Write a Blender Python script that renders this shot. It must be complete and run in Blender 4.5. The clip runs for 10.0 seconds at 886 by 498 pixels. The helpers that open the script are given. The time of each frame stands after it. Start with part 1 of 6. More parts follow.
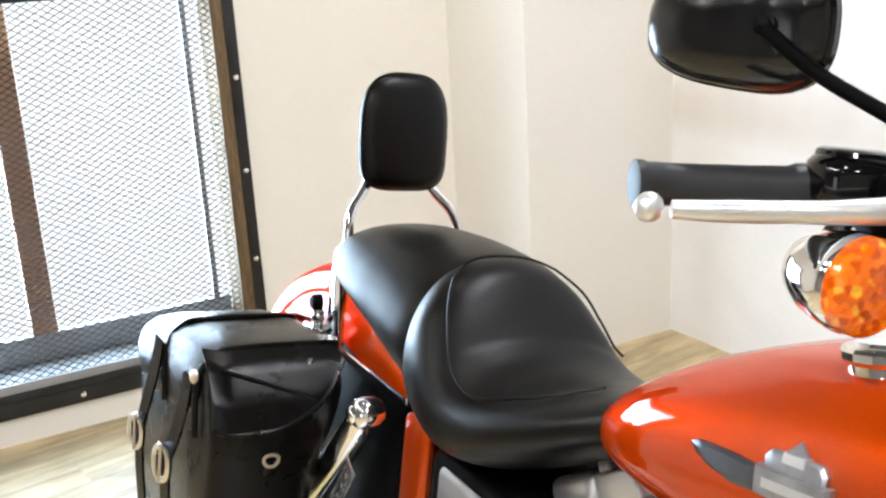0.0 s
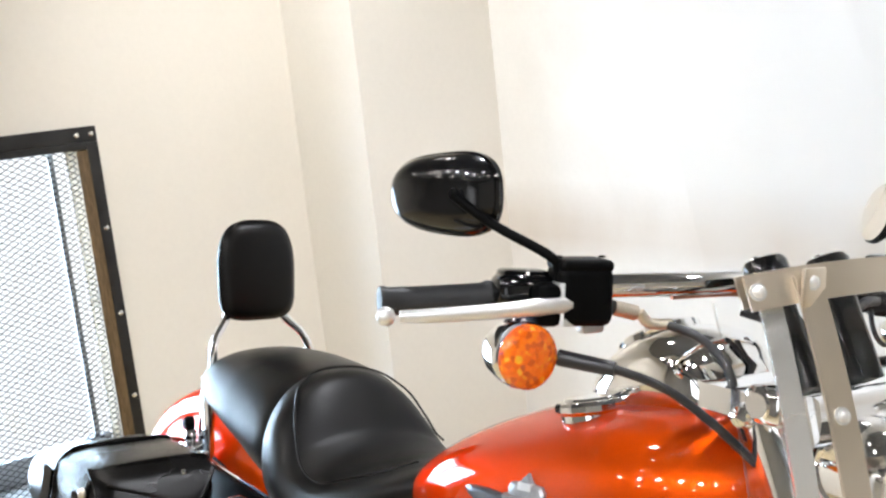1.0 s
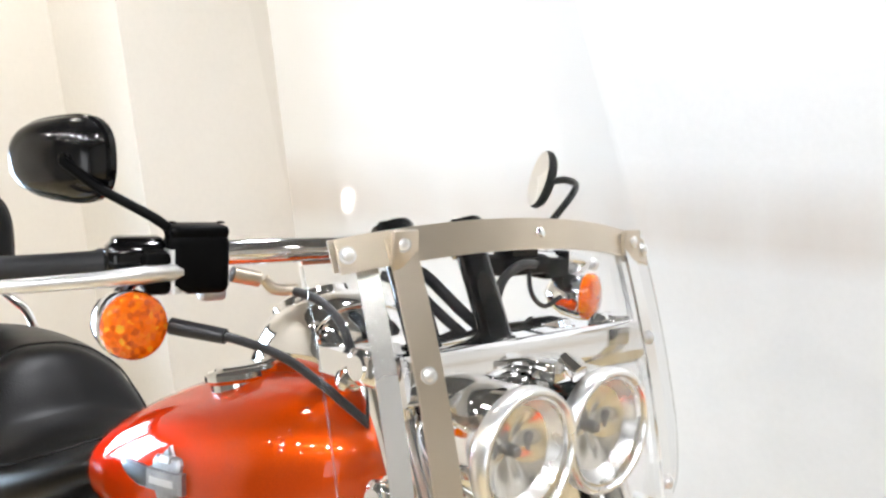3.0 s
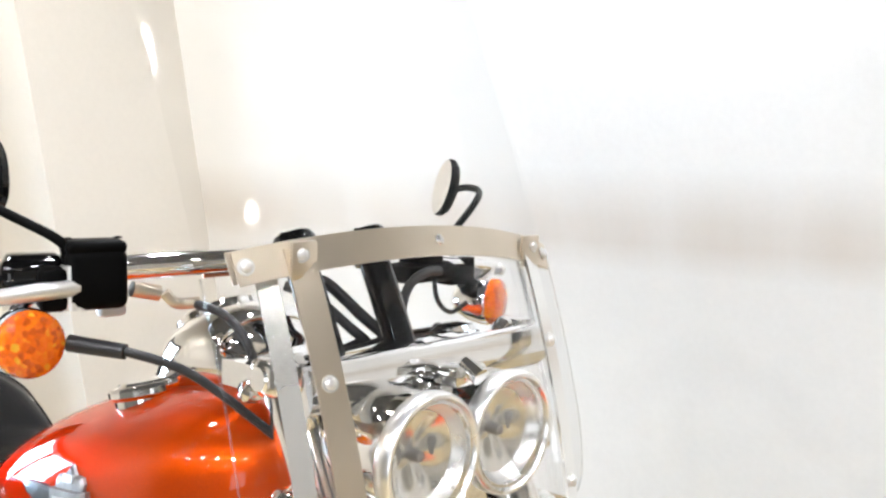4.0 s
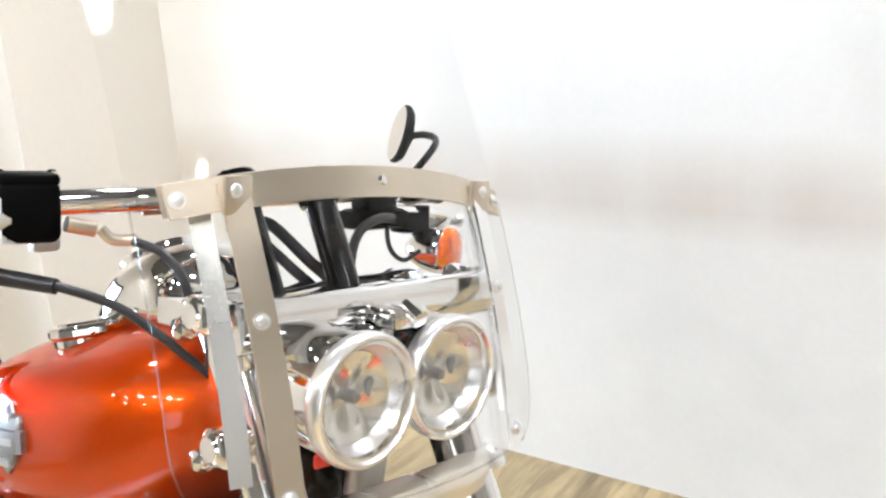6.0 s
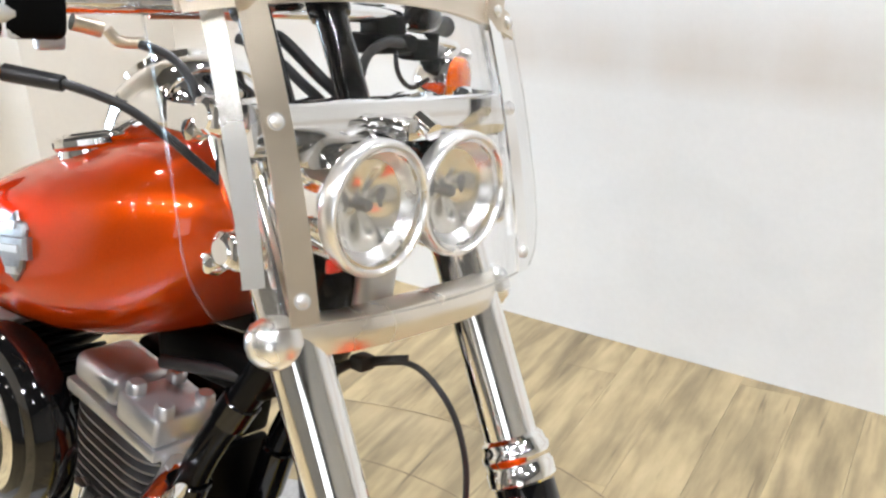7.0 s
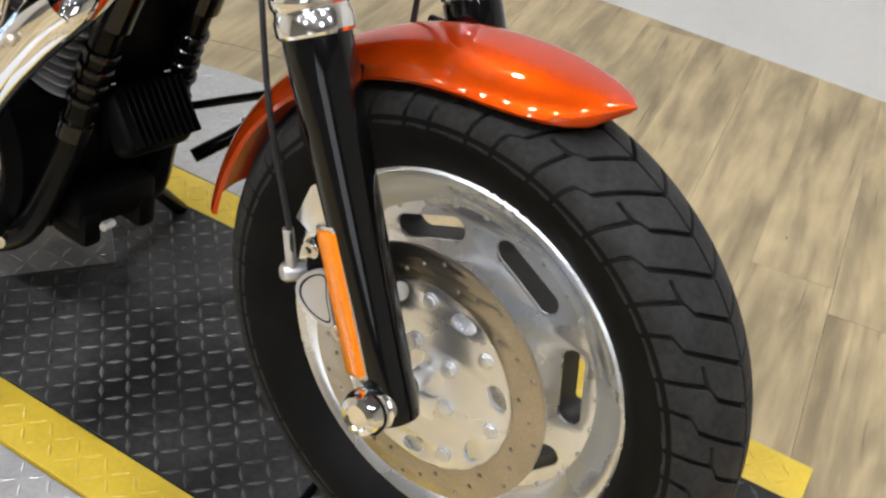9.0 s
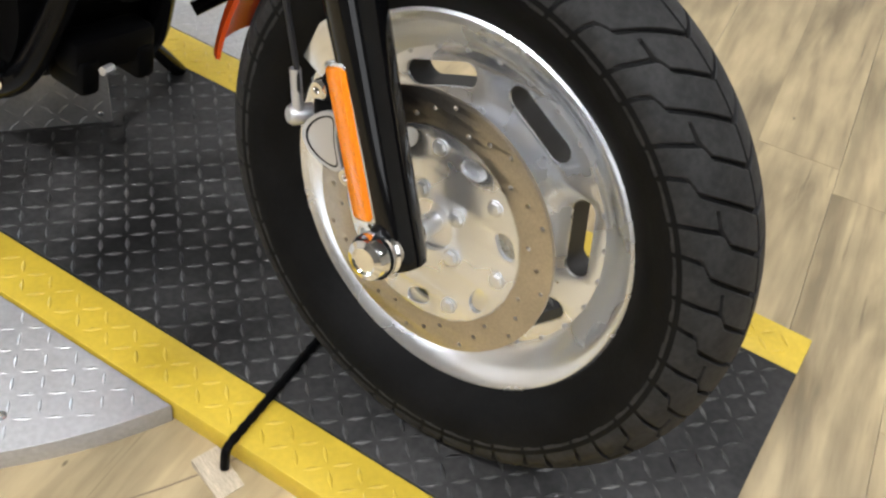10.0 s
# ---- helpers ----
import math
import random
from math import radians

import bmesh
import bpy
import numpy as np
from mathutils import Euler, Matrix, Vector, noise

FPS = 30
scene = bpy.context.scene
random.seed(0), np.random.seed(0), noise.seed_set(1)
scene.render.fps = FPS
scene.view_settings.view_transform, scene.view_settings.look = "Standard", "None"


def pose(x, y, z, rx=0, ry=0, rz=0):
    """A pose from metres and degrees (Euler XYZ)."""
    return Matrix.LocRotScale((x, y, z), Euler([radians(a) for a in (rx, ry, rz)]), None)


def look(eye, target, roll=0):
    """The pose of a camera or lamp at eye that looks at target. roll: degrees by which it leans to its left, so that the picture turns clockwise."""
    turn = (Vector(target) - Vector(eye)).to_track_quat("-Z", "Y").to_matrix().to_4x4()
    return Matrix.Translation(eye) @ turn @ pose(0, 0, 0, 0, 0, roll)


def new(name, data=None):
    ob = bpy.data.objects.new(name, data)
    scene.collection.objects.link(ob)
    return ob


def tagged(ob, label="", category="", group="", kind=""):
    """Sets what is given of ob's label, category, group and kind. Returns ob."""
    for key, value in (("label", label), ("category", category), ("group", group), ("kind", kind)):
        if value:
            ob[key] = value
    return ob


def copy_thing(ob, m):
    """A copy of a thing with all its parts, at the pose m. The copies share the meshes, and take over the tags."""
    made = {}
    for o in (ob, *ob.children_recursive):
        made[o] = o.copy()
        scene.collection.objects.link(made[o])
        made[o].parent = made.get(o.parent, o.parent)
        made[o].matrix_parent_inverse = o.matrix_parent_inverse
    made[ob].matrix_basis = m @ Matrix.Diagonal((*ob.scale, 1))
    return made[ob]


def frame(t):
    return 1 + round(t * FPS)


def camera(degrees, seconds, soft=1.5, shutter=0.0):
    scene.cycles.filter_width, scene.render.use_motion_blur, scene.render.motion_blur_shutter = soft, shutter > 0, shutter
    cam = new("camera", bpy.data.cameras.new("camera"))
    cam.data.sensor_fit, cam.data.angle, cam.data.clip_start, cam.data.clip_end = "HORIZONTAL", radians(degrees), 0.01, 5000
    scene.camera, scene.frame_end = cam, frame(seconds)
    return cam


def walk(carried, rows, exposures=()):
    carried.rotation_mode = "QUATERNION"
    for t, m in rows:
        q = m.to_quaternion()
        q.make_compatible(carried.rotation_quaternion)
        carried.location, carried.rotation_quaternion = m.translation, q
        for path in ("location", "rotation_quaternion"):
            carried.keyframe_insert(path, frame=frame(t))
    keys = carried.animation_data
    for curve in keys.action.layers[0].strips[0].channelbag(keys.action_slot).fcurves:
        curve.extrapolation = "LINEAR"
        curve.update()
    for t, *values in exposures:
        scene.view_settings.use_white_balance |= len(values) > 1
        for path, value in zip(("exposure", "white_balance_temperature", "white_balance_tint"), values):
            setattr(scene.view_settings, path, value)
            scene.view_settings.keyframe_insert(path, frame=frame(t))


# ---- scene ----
cam = camera(47.3, 10.0, soft=2.4)
PATH = [
    (0, (0.128, 0.159, 1.34), (-1.552, 1.087, 0.78), -3.3),
    (0.3, (0.237, 0.171, 1.36), (-1.448, 1.128, 0.864), -4.8),
    (0.5, (0.296, 0.152, 1.365), (-1.362, 1.188, 0.943), -4.3),
    (0.6, (0.323, 0.136, 1.37), (-1.324, 1.193, 0.956), -4.6),
    (0.8, (0.381, 0.093, 1.386), (-1.252, 1.187, 1.015), -6.2),
    (1, (0.435, 0.064, 1.403), (-1.155, 1.228, 1.057), -6.2),
    (1.2, (0.477, 0.054, 1.408), (-1.079, 1.254, 1.036), -5.8),
    (1.5, (0.525, 0.088, 1.4), (-1.014, 1.303, 1.005), -5.0),
    (1.6, (0.537, 0.105, 1.401), (-0.992, 1.332, 1.005), -4.5),
    (2, (0.567, 0.163, 1.394), (-0.921, 1.434, 0.98), -5.1),
    (2.5, (0.565, 0.192, 1.38), (-0.871, 1.52, 0.962), -5.0),
    (3, (0.56, 0.22, 1.375), (-0.81, 1.612, 0.944), -5.1),
    (4.5, (0.602, 0.226, 1.376), (-0.632, 1.741, 0.947), -5.6),
    (5, (0.611, 0.231, 1.372), (-0.615, 1.747, 0.926), -5.5),
    (5.2, (0.611, 0.233, 1.37), (-0.604, 1.755, 0.916), -5.2),
    (6.3, (0.608, 0.261, 1.329), (-0.632, 1.735, 0.789), -4.3),
    (6.5, (0.603, 0.256, 1.317), (-0.627, 1.716, 0.721), -4.3),
    (7, (0.593, 0.234, 1.287), (-0.585, 1.679, 0.565), -2.7),
    (7.5, (0.593, 0.215, 1.254), (-0.493, 1.638, 0.362), 1.0),
    (7.8, (0.591, 0.193, 1.224), (-0.436, 1.599, 0.24), 2.2),
    (8, (0.592, 0.181, 1.205), (-0.398, 1.584, 0.179), 2.7),
    (8.5, (0.597, 0.137, 1.171), (-0.283, 1.516, 0.019), 5.0),
    (9, (0.6, 0.104, 1.135), (-0.2, 1.452, -0.108), 6.7),
    (9.5, (0.603, 0.086, 1.099), (-0.147, 1.381, -0.227), 8.2),
    (10, (0.603, 0.08, 1.08), (-0.098, 1.34, -0.306), 9.1),
]
walk(cam, [(t, look(eye, target, roll)) for t, eye, target, roll in PATH], exposures=((0.0, 0.19), (1.2, 0.13), (3.0, 0.23), (5.0, 0.24), (6.4, 0.23), (7.2, 0.10), (8.0, -0.14), (9.0, -0.24), (10.0, -0.18)))
FLOOR_DEG = 99.5

# ---------------------------------------------------------------- world, sun, lamps
world = bpy.data.worlds.new("world")
scene.world = world
world.use_nodes = True
wn = world.node_tree
sky = wn.nodes.new("ShaderNodeTexSky")
sky.sky_type = "NISHITA"
sky.sun_disc = False
sky.sun_elevation, sky.sun_rotation = radians(38), radians(200)
wn.links.new(sky.outputs["Color"], wn.nodes["Background"].inputs["Color"])
wn.nodes["Background"].inputs["Strength"].default_value = 0.12
sun = new("sun", bpy.data.lights.new("sun", "SUN"))
sun.data.energy, sun.data.angle, sun.data.color = 1.0, radians(12), (1.0, 0.96, 0.9)
sun.matrix_basis = look((-8, -2, 7), (-2.9, 0.5, 0.6))

WARM = (0.94, 0.975, 1.06)
# showroom spotlights under the ceiling: x, y, watts
# the x 2.25 pair and the pier washer are unseen, added to brighten walls
SPOTS = [(-2.35, -1.2, 36), (-1.75, -1.35, 36), (-1.15, -1.2, 46), (-0.5, -1.1, 64), (0.25, -1.0, 132), (0.95, -0.8, 100),
         (-1.9, -2.3, 44), (-0.9, -2.35, 44), (0.3, -2.2, 44), (1.2, 0.5, 32), (0.75, 2.1, 75), (-0.65, 1.60, 100), (2.25, -0.6, 115), (2.25, 0.9, 105), (-1.75, 1.0, 150)]
TUNGSTEN = (1.0, 0.97, 0.93)                         # the two lamps beside the window burn warmer
CEIL = 3.1
for sx, sy, watts in SPOTS:
    lamp = new("spot_glow", bpy.data.lights.new("spot_glow", "SPOT"))
    lamp.data.shadow_soft_size, lamp.data.energy, lamp.data.color = 0.075, watts, TUNGSTEN if sx < -1.7 and sy > -1.3 else WARM
    lamp.data.spot_size, lamp.data.spot_blend = radians(112), 0.75
    washer = sx < -1.7 and sy > 0.5                  # turned to the corner pier, to brighten it
    lamp.matrix_basis = look((sx, sy, CEIL - 0.26), (-2.62, 2.2, 0.55) if washer else (sx - 0.05, sy + 0.25, 0))
    if washer:
        lamp.data.spot_size, lamp.data.spot_blend = radians(92), 1.0
# daylight of the mesh-covered window
day = new("window_daylight", bpy.data.lights.new("window_daylight", "AREA"))
day.data.shape, day.data.size, day.data.size_y, day.data.energy = "RECTANGLE", 1.1, 1.0, 95
day.data.color = (0.58, 0.78, 1.0)
day.matrix_basis = look((-3.12, 0.51, 0.75), (0, 0.51, 0.6))
# unseen fill light added behind the camera, set in a made-up window
south_fill = new("south_fill_light", bpy.data.lights.new("south_fill_light", "AREA"))
south_fill.data.shape, south_fill.data.size, south_fill.data.size_y, south_fill.data.energy = "RECTANGLE", 1.8, 1.9, 12
south_fill.data.color = (0.97, 0.98, 1.0)
south_fill.matrix_basis = look((2.2, -3.35, 1.5), (2.2, 2, 1.4))

# ---------------------------------------------------------------- materials


def sock(n, name, v):
    if name in n.inputs:
        n.inputs[name].default_value = v


def mat(name, color, rough=0.5, metal=0.0, coat=0.0, trans=0.0, ior=1.45, spec=0.5, var=0.0, var_scale=6.0, grain=0.0,
        grain_scale=200.0, bump=0.0, bump_scale=150.0, rough_var=0.0, emit=None, emit_strength=0.0, stretch=(1, 1, 1)):
    m = bpy.data.materials.new(name)
    m.use_nodes = True
    nt = m.node_tree
    p = nt.nodes["Principled BSDF"]
    sock(p, "Base Color", (*color, 1))
    sock(p, "Roughness", rough)
    sock(p, "Metallic", metal)
    sock(p, "Coat Weight", coat)
    sock(p, "Coat Roughness", 0.03)
    sock(p, "Transmission Weight", trans)
    sock(p, "IOR", ior)
    sock(p, "Specular IOR Level", spec)
    if emit:
        sock(p, "Emission Color", (*emit, 1))
        sock(p, "Emission Strength", emit_strength)
    if var or grain or bump or rough_var:
        tc = nt.nodes.new("ShaderNodeTexCoord")
        mp = nt.nodes.new("ShaderNodeMapping")
        mp.inputs["Scale"].default_value = stretch
        nt.links.new(tc.outputs["Object"], mp.inputs["Vector"])

        def tex(scale, detail):
            n = nt.nodes.new("ShaderNodeTexNoise")
            n.inputs["Scale"].default_value, n.inputs["Detail"].default_value = scale, detail
            nt.links.new(mp.outputs["Vector"], n.inputs["Vector"])
            return n.outputs["Fac"]

        def spread(src, lo, hi):
            n = nt.nodes.new("ShaderNodeMapRange")
            n.inputs["From Min"].default_value, n.inputs["From Max"].default_value = 0.3, 0.7
            n.inputs["To Min"].default_value, n.inputs["To Max"].default_value = lo, hi
            nt.links.new(src, n.inputs["Value"])
            return n.outputs["Result"]
        big = tex(var_scale, 5)
        fac = spread(big, 1 - var, 1 + var)
        if grain:
            g = spread(tex(grain_scale, 3), 1 - grain, 1 + grain)
            mul = nt.nodes.new("ShaderNodeMath")
            mul.operation = "MULTIPLY"
            nt.links.new(fac, mul.inputs[0])
            nt.links.new(g, mul.inputs[1])
            fac = mul.outputs[0]
        if var or grain:
            vm = nt.nodes.new("ShaderNodeVectorMath")
            vm.operation = "SCALE"
            vm.inputs[0].default_value = color
            nt.links.new(fac, vm.inputs["Scale"])
            nt.links.new(vm.outputs[0], p.inputs["Base Color"])
        if rough_var:
            nt.links.new(spread(big, max(0.02, rough - rough_var), rough + rough_var), p.inputs["Roughness"])
        if bump:
            b = nt.nodes.new("ShaderNodeBump")
            b.inputs["Strength"].default_value, b.inputs["Distance"].default_value = bump, 0.002
            nt.links.new(tex(bump_scale, 4), b.inputs["Height"])
            nt.links.new(b.outputs["Normal"], p.inputs["Normal"])
    return m


def leather(name, rough, spec):
    m = mat(name, (0.0034, 0.0031, 0.0030), rough, spec=spec, var=0.15, var_scale=9, rough_var=0.07)
    nt = m.node_tree
    p = nt.nodes["Principled BSDF"]
    tc = nt.nodes.new("ShaderNodeTexCoord")
    vo = nt.nodes.new("ShaderNodeTexVoronoi")
    vo.inputs["Scale"].default_value = 420
    b = nt.nodes.new("ShaderNodeBump")
    b.inputs["Strength"].default_value, b.inputs["Distance"].default_value = 0.25, 0.001
    nt.links.new(tc.outputs["Object"], vo.inputs["Vector"])
    nt.links.new(vo.outputs["Distance"], b.inputs["Height"])
    nt.links.new(b.outputs["Normal"], p.inputs["Normal"])
    return m


def planks():
    """Grey-yellow washed oak vinyl: long grain, knots, a tone of its own for each board."""
    m = bpy.data.materials.new("washed_oak")
    m.use_nodes = True
    nt = m.node_tree
    p = nt.nodes["Principled BSDF"]
    tc, oi = nt.nodes.new("ShaderNodeTexCoord"), nt.nodes.new("ShaderNodeObjectInfo")
    mp = nt.nodes.new("ShaderNodeMapping")
    mp.inputs["Scale"].default_value = (1.0, 7.0, 1.0)
    add = nt.nodes.new("ShaderNodeVectorMath")
    sc = nt.nodes.new("ShaderNodeVectorMath")
    sc.operation = "SCALE"
    sc.inputs[0].default_value = (37.0, 91.0, 13.0)
    nt.links.new(oi.outputs["Random"], sc.inputs["Scale"])
    nt.links.new(tc.outputs["Object"], add.inputs[0])
    nt.links.new(sc.outputs[0], add.inputs[1])
    nt.links.new(add.outputs[0], mp.inputs["Vector"])
    grain = nt.nodes.new("ShaderNodeTexNoise")
    grain.inputs["Scale"].default_value, grain.inputs["Detail"].default_value, grain.inputs["Distortion"].default_value = 1.8, 9, 0.9
    fine = nt.nodes.new("ShaderNodeTexNoise")
    fine.inputs["Scale"].default_value, fine.inputs["Detail"].default_value = 9, 7
    nt.links.new(mp.outputs["Vector"], grain.inputs["Vector"])
    nt.links.new(mp.outputs["Vector"], fine.inputs["Vector"])
    ramp = nt.nodes.new("ShaderNodeValToRGB")
    e = ramp.color_ramp.elements
    e[0].position, e[0].color = 0.28, (0.200, 0.152, 0.084, 1)
    e[1].position, e[1].color = 0.74, (0.505, 0.398, 0.224, 1)
    e.new(0.42).color = (0.305, 0.236, 0.132, 1)
    e.new(0.54).color = (0.405, 0.314, 0.175, 1)
    mix = nt.nodes.new("ShaderNodeMath")
    mix.operation = "MULTIPLY_ADD"
    mix.inputs[1].default_value, mix.inputs[2].default_value = 0.26, -0.13
    nt.links.new(fine.outputs["Fac"], mix.inputs[0])
    s1 = nt.nodes.new("ShaderNodeMath")
    nt.links.new(grain.outputs["Fac"], s1.inputs[0])
    nt.links.new(mix.outputs[0], s1.inputs[1])
    tone = nt.nodes.new("ShaderNodeMath")
    tone.operation = "MULTIPLY_ADD"
    tone.inputs[1].default_value, tone.inputs[2].default_value = 0.10, -0.05
    nt.links.new(oi.outputs["Random"], tone.inputs[0])
    s2 = nt.nodes.new("ShaderNodeMath")
    nt.links.new(s1.outputs[0], s2.inputs[0])
    nt.links.new(tone.outputs[0], s2.inputs[1])
    nt.links.new(s2.outputs[0], ramp.inputs["Fac"])
    # scattered dark knots
    kn = nt.nodes.new("ShaderNodeTexVoronoi")
    kn.inputs["Scale"].default_value = 5.5
    km = nt.nodes.new("ShaderNodeMapping")
    km.inputs["Scale"].default_value = (1.0, 2.2, 1.0)
    nt.links.new(add.outputs[0], km.inputs["Vector"])
    nt.links.new(km.outputs["Vector"], kn.inputs["Vector"])
    kr = nt.nodes.new("ShaderNodeMapRange")
    kr.inputs["From Min"].default_value, kr.inputs["From Max"].default_value = 0.012, 0.04
    kr.inputs["To Min"].default_value, kr.inputs["To Max"].default_value = 0.35, 1.0
    nt.links.new(kn.outputs["Distance"], kr.inputs["Value"])
    blotch = nt.nodes.new("ShaderNodeTexNoise")
    blotch.inputs["Scale"].default_value, blotch.inputs["Detail"].default_value = 7.0, 5
    nt.links.new(km.outputs["Vector"], blotch.inputs["Vector"])
    br_ = nt.nodes.new("ShaderNodeMapRange")
    br_.inputs["From Min"].default_value, br_.inputs["From Max"].default_value = 0.3, 0.7
    br_.inputs["To Min"].default_value, br_.inputs["To Max"].default_value = 0.84, 1.14
    nt.links.new(blotch.outputs["Fac"], br_.inputs["Value"])
    both = nt.nodes.new("ShaderNodeMath")
    both.operation = "MULTIPLY"
    nt.links.new(kr.outputs["Result"], both.inputs[0])
    nt.links.new(br_.outputs["Result"], both.inputs[1])
    ks = nt.nodes.new("ShaderNodeVectorMath")
    ks.operation = "SCALE"
    nt.links.new(ramp.outputs["Color"], ks.inputs[0])
    # thin dark cracks along the grain
    cm, cn, cr_ = nt.nodes.new("ShaderNodeMapping"), nt.nodes.new("ShaderNodeTexNoise"), nt.nodes.new("ShaderNodeMapRange")
    cm.inputs["Scale"].default_value = (2.2, 42.0, 1.0)
    cn.inputs["Scale"].default_value, cn.inputs["Detail"].default_value = 1.6, 3
    cr_.inputs["From Min"].default_value, cr_.inputs["From Max"].default_value = 0.66, 0.74
    cr_.inputs["To Min"].default_value, cr_.inputs["To Max"].default_value = 1.0, 0.55
    nt.links.new(add.outputs[0], cm.inputs["Vector"])
    nt.links.new(cm.outputs["Vector"], cn.inputs["Vector"])
    nt.links.new(cn.outputs["Fac"], cr_.inputs["Value"])
    every = nt.nodes.new("ShaderNodeMath")
    every.operation = "MULTIPLY"
    nt.links.new(both.outputs[0], every.inputs[0])
    nt.links.new(cr_.outputs["Result"], every.inputs[1])
    nt.links.new(every.outputs[0], ks.inputs["Scale"])
    nt.links.new(ks.outputs[0], p.inputs["Base Color"])
    sock(p, "Roughness", 0.42)
    b = nt.nodes.new("ShaderNodeBump")
    b.inputs["Strength"].default_value, b.inputs["Distance"].default_value = 0.15, 0.001
    nt.links.new(fine.outputs["Fac"], b.inputs["Height"])
    nt.links.new(b.outputs["Normal"], p.inputs["Normal"])
    return m


def candy():
    """Metal-flake orange under clear lacquer."""
    m = mat("candy_orange", (0.57, 0.061, 0.0024), 0.44, metal=0.76, spec=0.0, coat=0.85, var=0.05, var_scale=3, grain=0.10, grain_scale=900)
    sock(m.node_tree.nodes["Principled BSDF"], "Specular Tint", (1.0, 0.25, 0.05, 1))
    return m


def glow(name, color, strength):
    m = bpy.data.materials.new(name)
    m.use_nodes = True
    nt = m.node_tree
    em = nt.nodes.new("ShaderNodeEmission")
    em.inputs["Color"].default_value, em.inputs["Strength"].default_value = (*color, 1), strength
    nt.links.new(em.outputs[0], nt.nodes["Material Output"].inputs["Surface"])
    return m


def clear(name, color, gloss=0.02, amount=0.08, edge=0.5):
    """Thin clear sheet: straight through, with a faint mirror."""
    m = bpy.data.materials.new(name)
    m.use_nodes = True
    nt = m.node_tree
    tr, gl, mx = (nt.nodes.new(k) for k in ("ShaderNodeBsdfTransparent", "ShaderNodeBsdfGlossy", "ShaderNodeMixShader"))
    tr.inputs["Color"].default_value = (*color, 1)
    gl.inputs["Roughness"].default_value = gloss
    lw = nt.nodes.new("ShaderNodeLayerWeight")
    lw.inputs["Blend"].default_value = 0.12
    ma = nt.nodes.new("ShaderNodeMath")
    ma.operation = "MULTIPLY_ADD"
    ma.inputs[1].default_value, ma.inputs[2].default_value = edge, amount
    nt.links.new(lw.outputs["Fresnel"], ma.inputs[0])
    nt.links.new(ma.outputs[0], mx.inputs["Fac"])
    nt.links.new(tr.outputs[0], mx.inputs[1])
    nt.links.new(gl.outputs[0], mx.inputs[2])
    nt.links.new(mx.outputs[0], nt.nodes["Material Output"].inputs["Surface"])
    return m


def amber():
    """Amber plastic with moulded facets; bright glints and dark patches are painted in by cell."""
    m = mat("amber_lens", (1.0, 0.27, 0.002), 0.07, trans=0.08, ior=1.38, coat=1.0)
    nt = m.node_tree
    p = nt.nodes["Principled BSDF"]
    tc, vo = nt.nodes.new("ShaderNodeTexCoord"), nt.nodes.new("ShaderNodeTexVoronoi")
    vo.inputs["Scale"].default_value = 200
    vo.feature = "SMOOTH_F1"
    vo.inputs["Smoothness"].default_value = 0.5
    nt.links.new(tc.outputs["Object"], vo.inputs["Vector"])
    sp = nt.nodes.new("ShaderNodeSeparateColor")
    nt.links.new(vo.outputs["Color"], sp.inputs[0])
    rp = nt.nodes.new("ShaderNodeValToRGB")
    el = rp.color_ramp.elements
    el[0].position, el[0].color = 0.0, (0.62, 0.075, 0.0, 1)
    el[1].position, el[1].color = 1.0, (1.0, 0.52, 0.03, 1)
    el.new(0.45).color = (0.98, 0.16, 0.001, 1)
    el.new(0.8).color = (1.0, 0.22, 0.002, 1)
    nt.links.new(sp.outputs[0], rp.inputs["Fac"])
    nt.links.new(rp.outputs["Color"], p.inputs["Base Color"])
    b = nt.nodes.new("ShaderNodeBump")
    b.inputs["Strength"].default_value, b.inputs["Distance"].default_value = 0.8, 0.002
    nt.links.new(vo.outputs["Distance"], b.inputs["Height"])
    nt.links.new(b.outputs["Normal"], p.inputs["Normal"])
    return m


M_WALL = mat("wall_paint", (0.78, 0.755, 0.71), 0.6, var=0.025, var_scale=1.2, grain=0.012, grain_scale=60, bump=0.06, bump_scale=90)
M_CEIL = mat("ceiling_paint", (0.12, 0.12, 0.123), 0.8, var=0.03, var_scale=1)
M_GREYWALL = mat("grey_wall_paint", (0.21, 0.205, 0.195), 0.6, var=0.04, var_scale=1.2, grain=0.02, grain_scale=60)


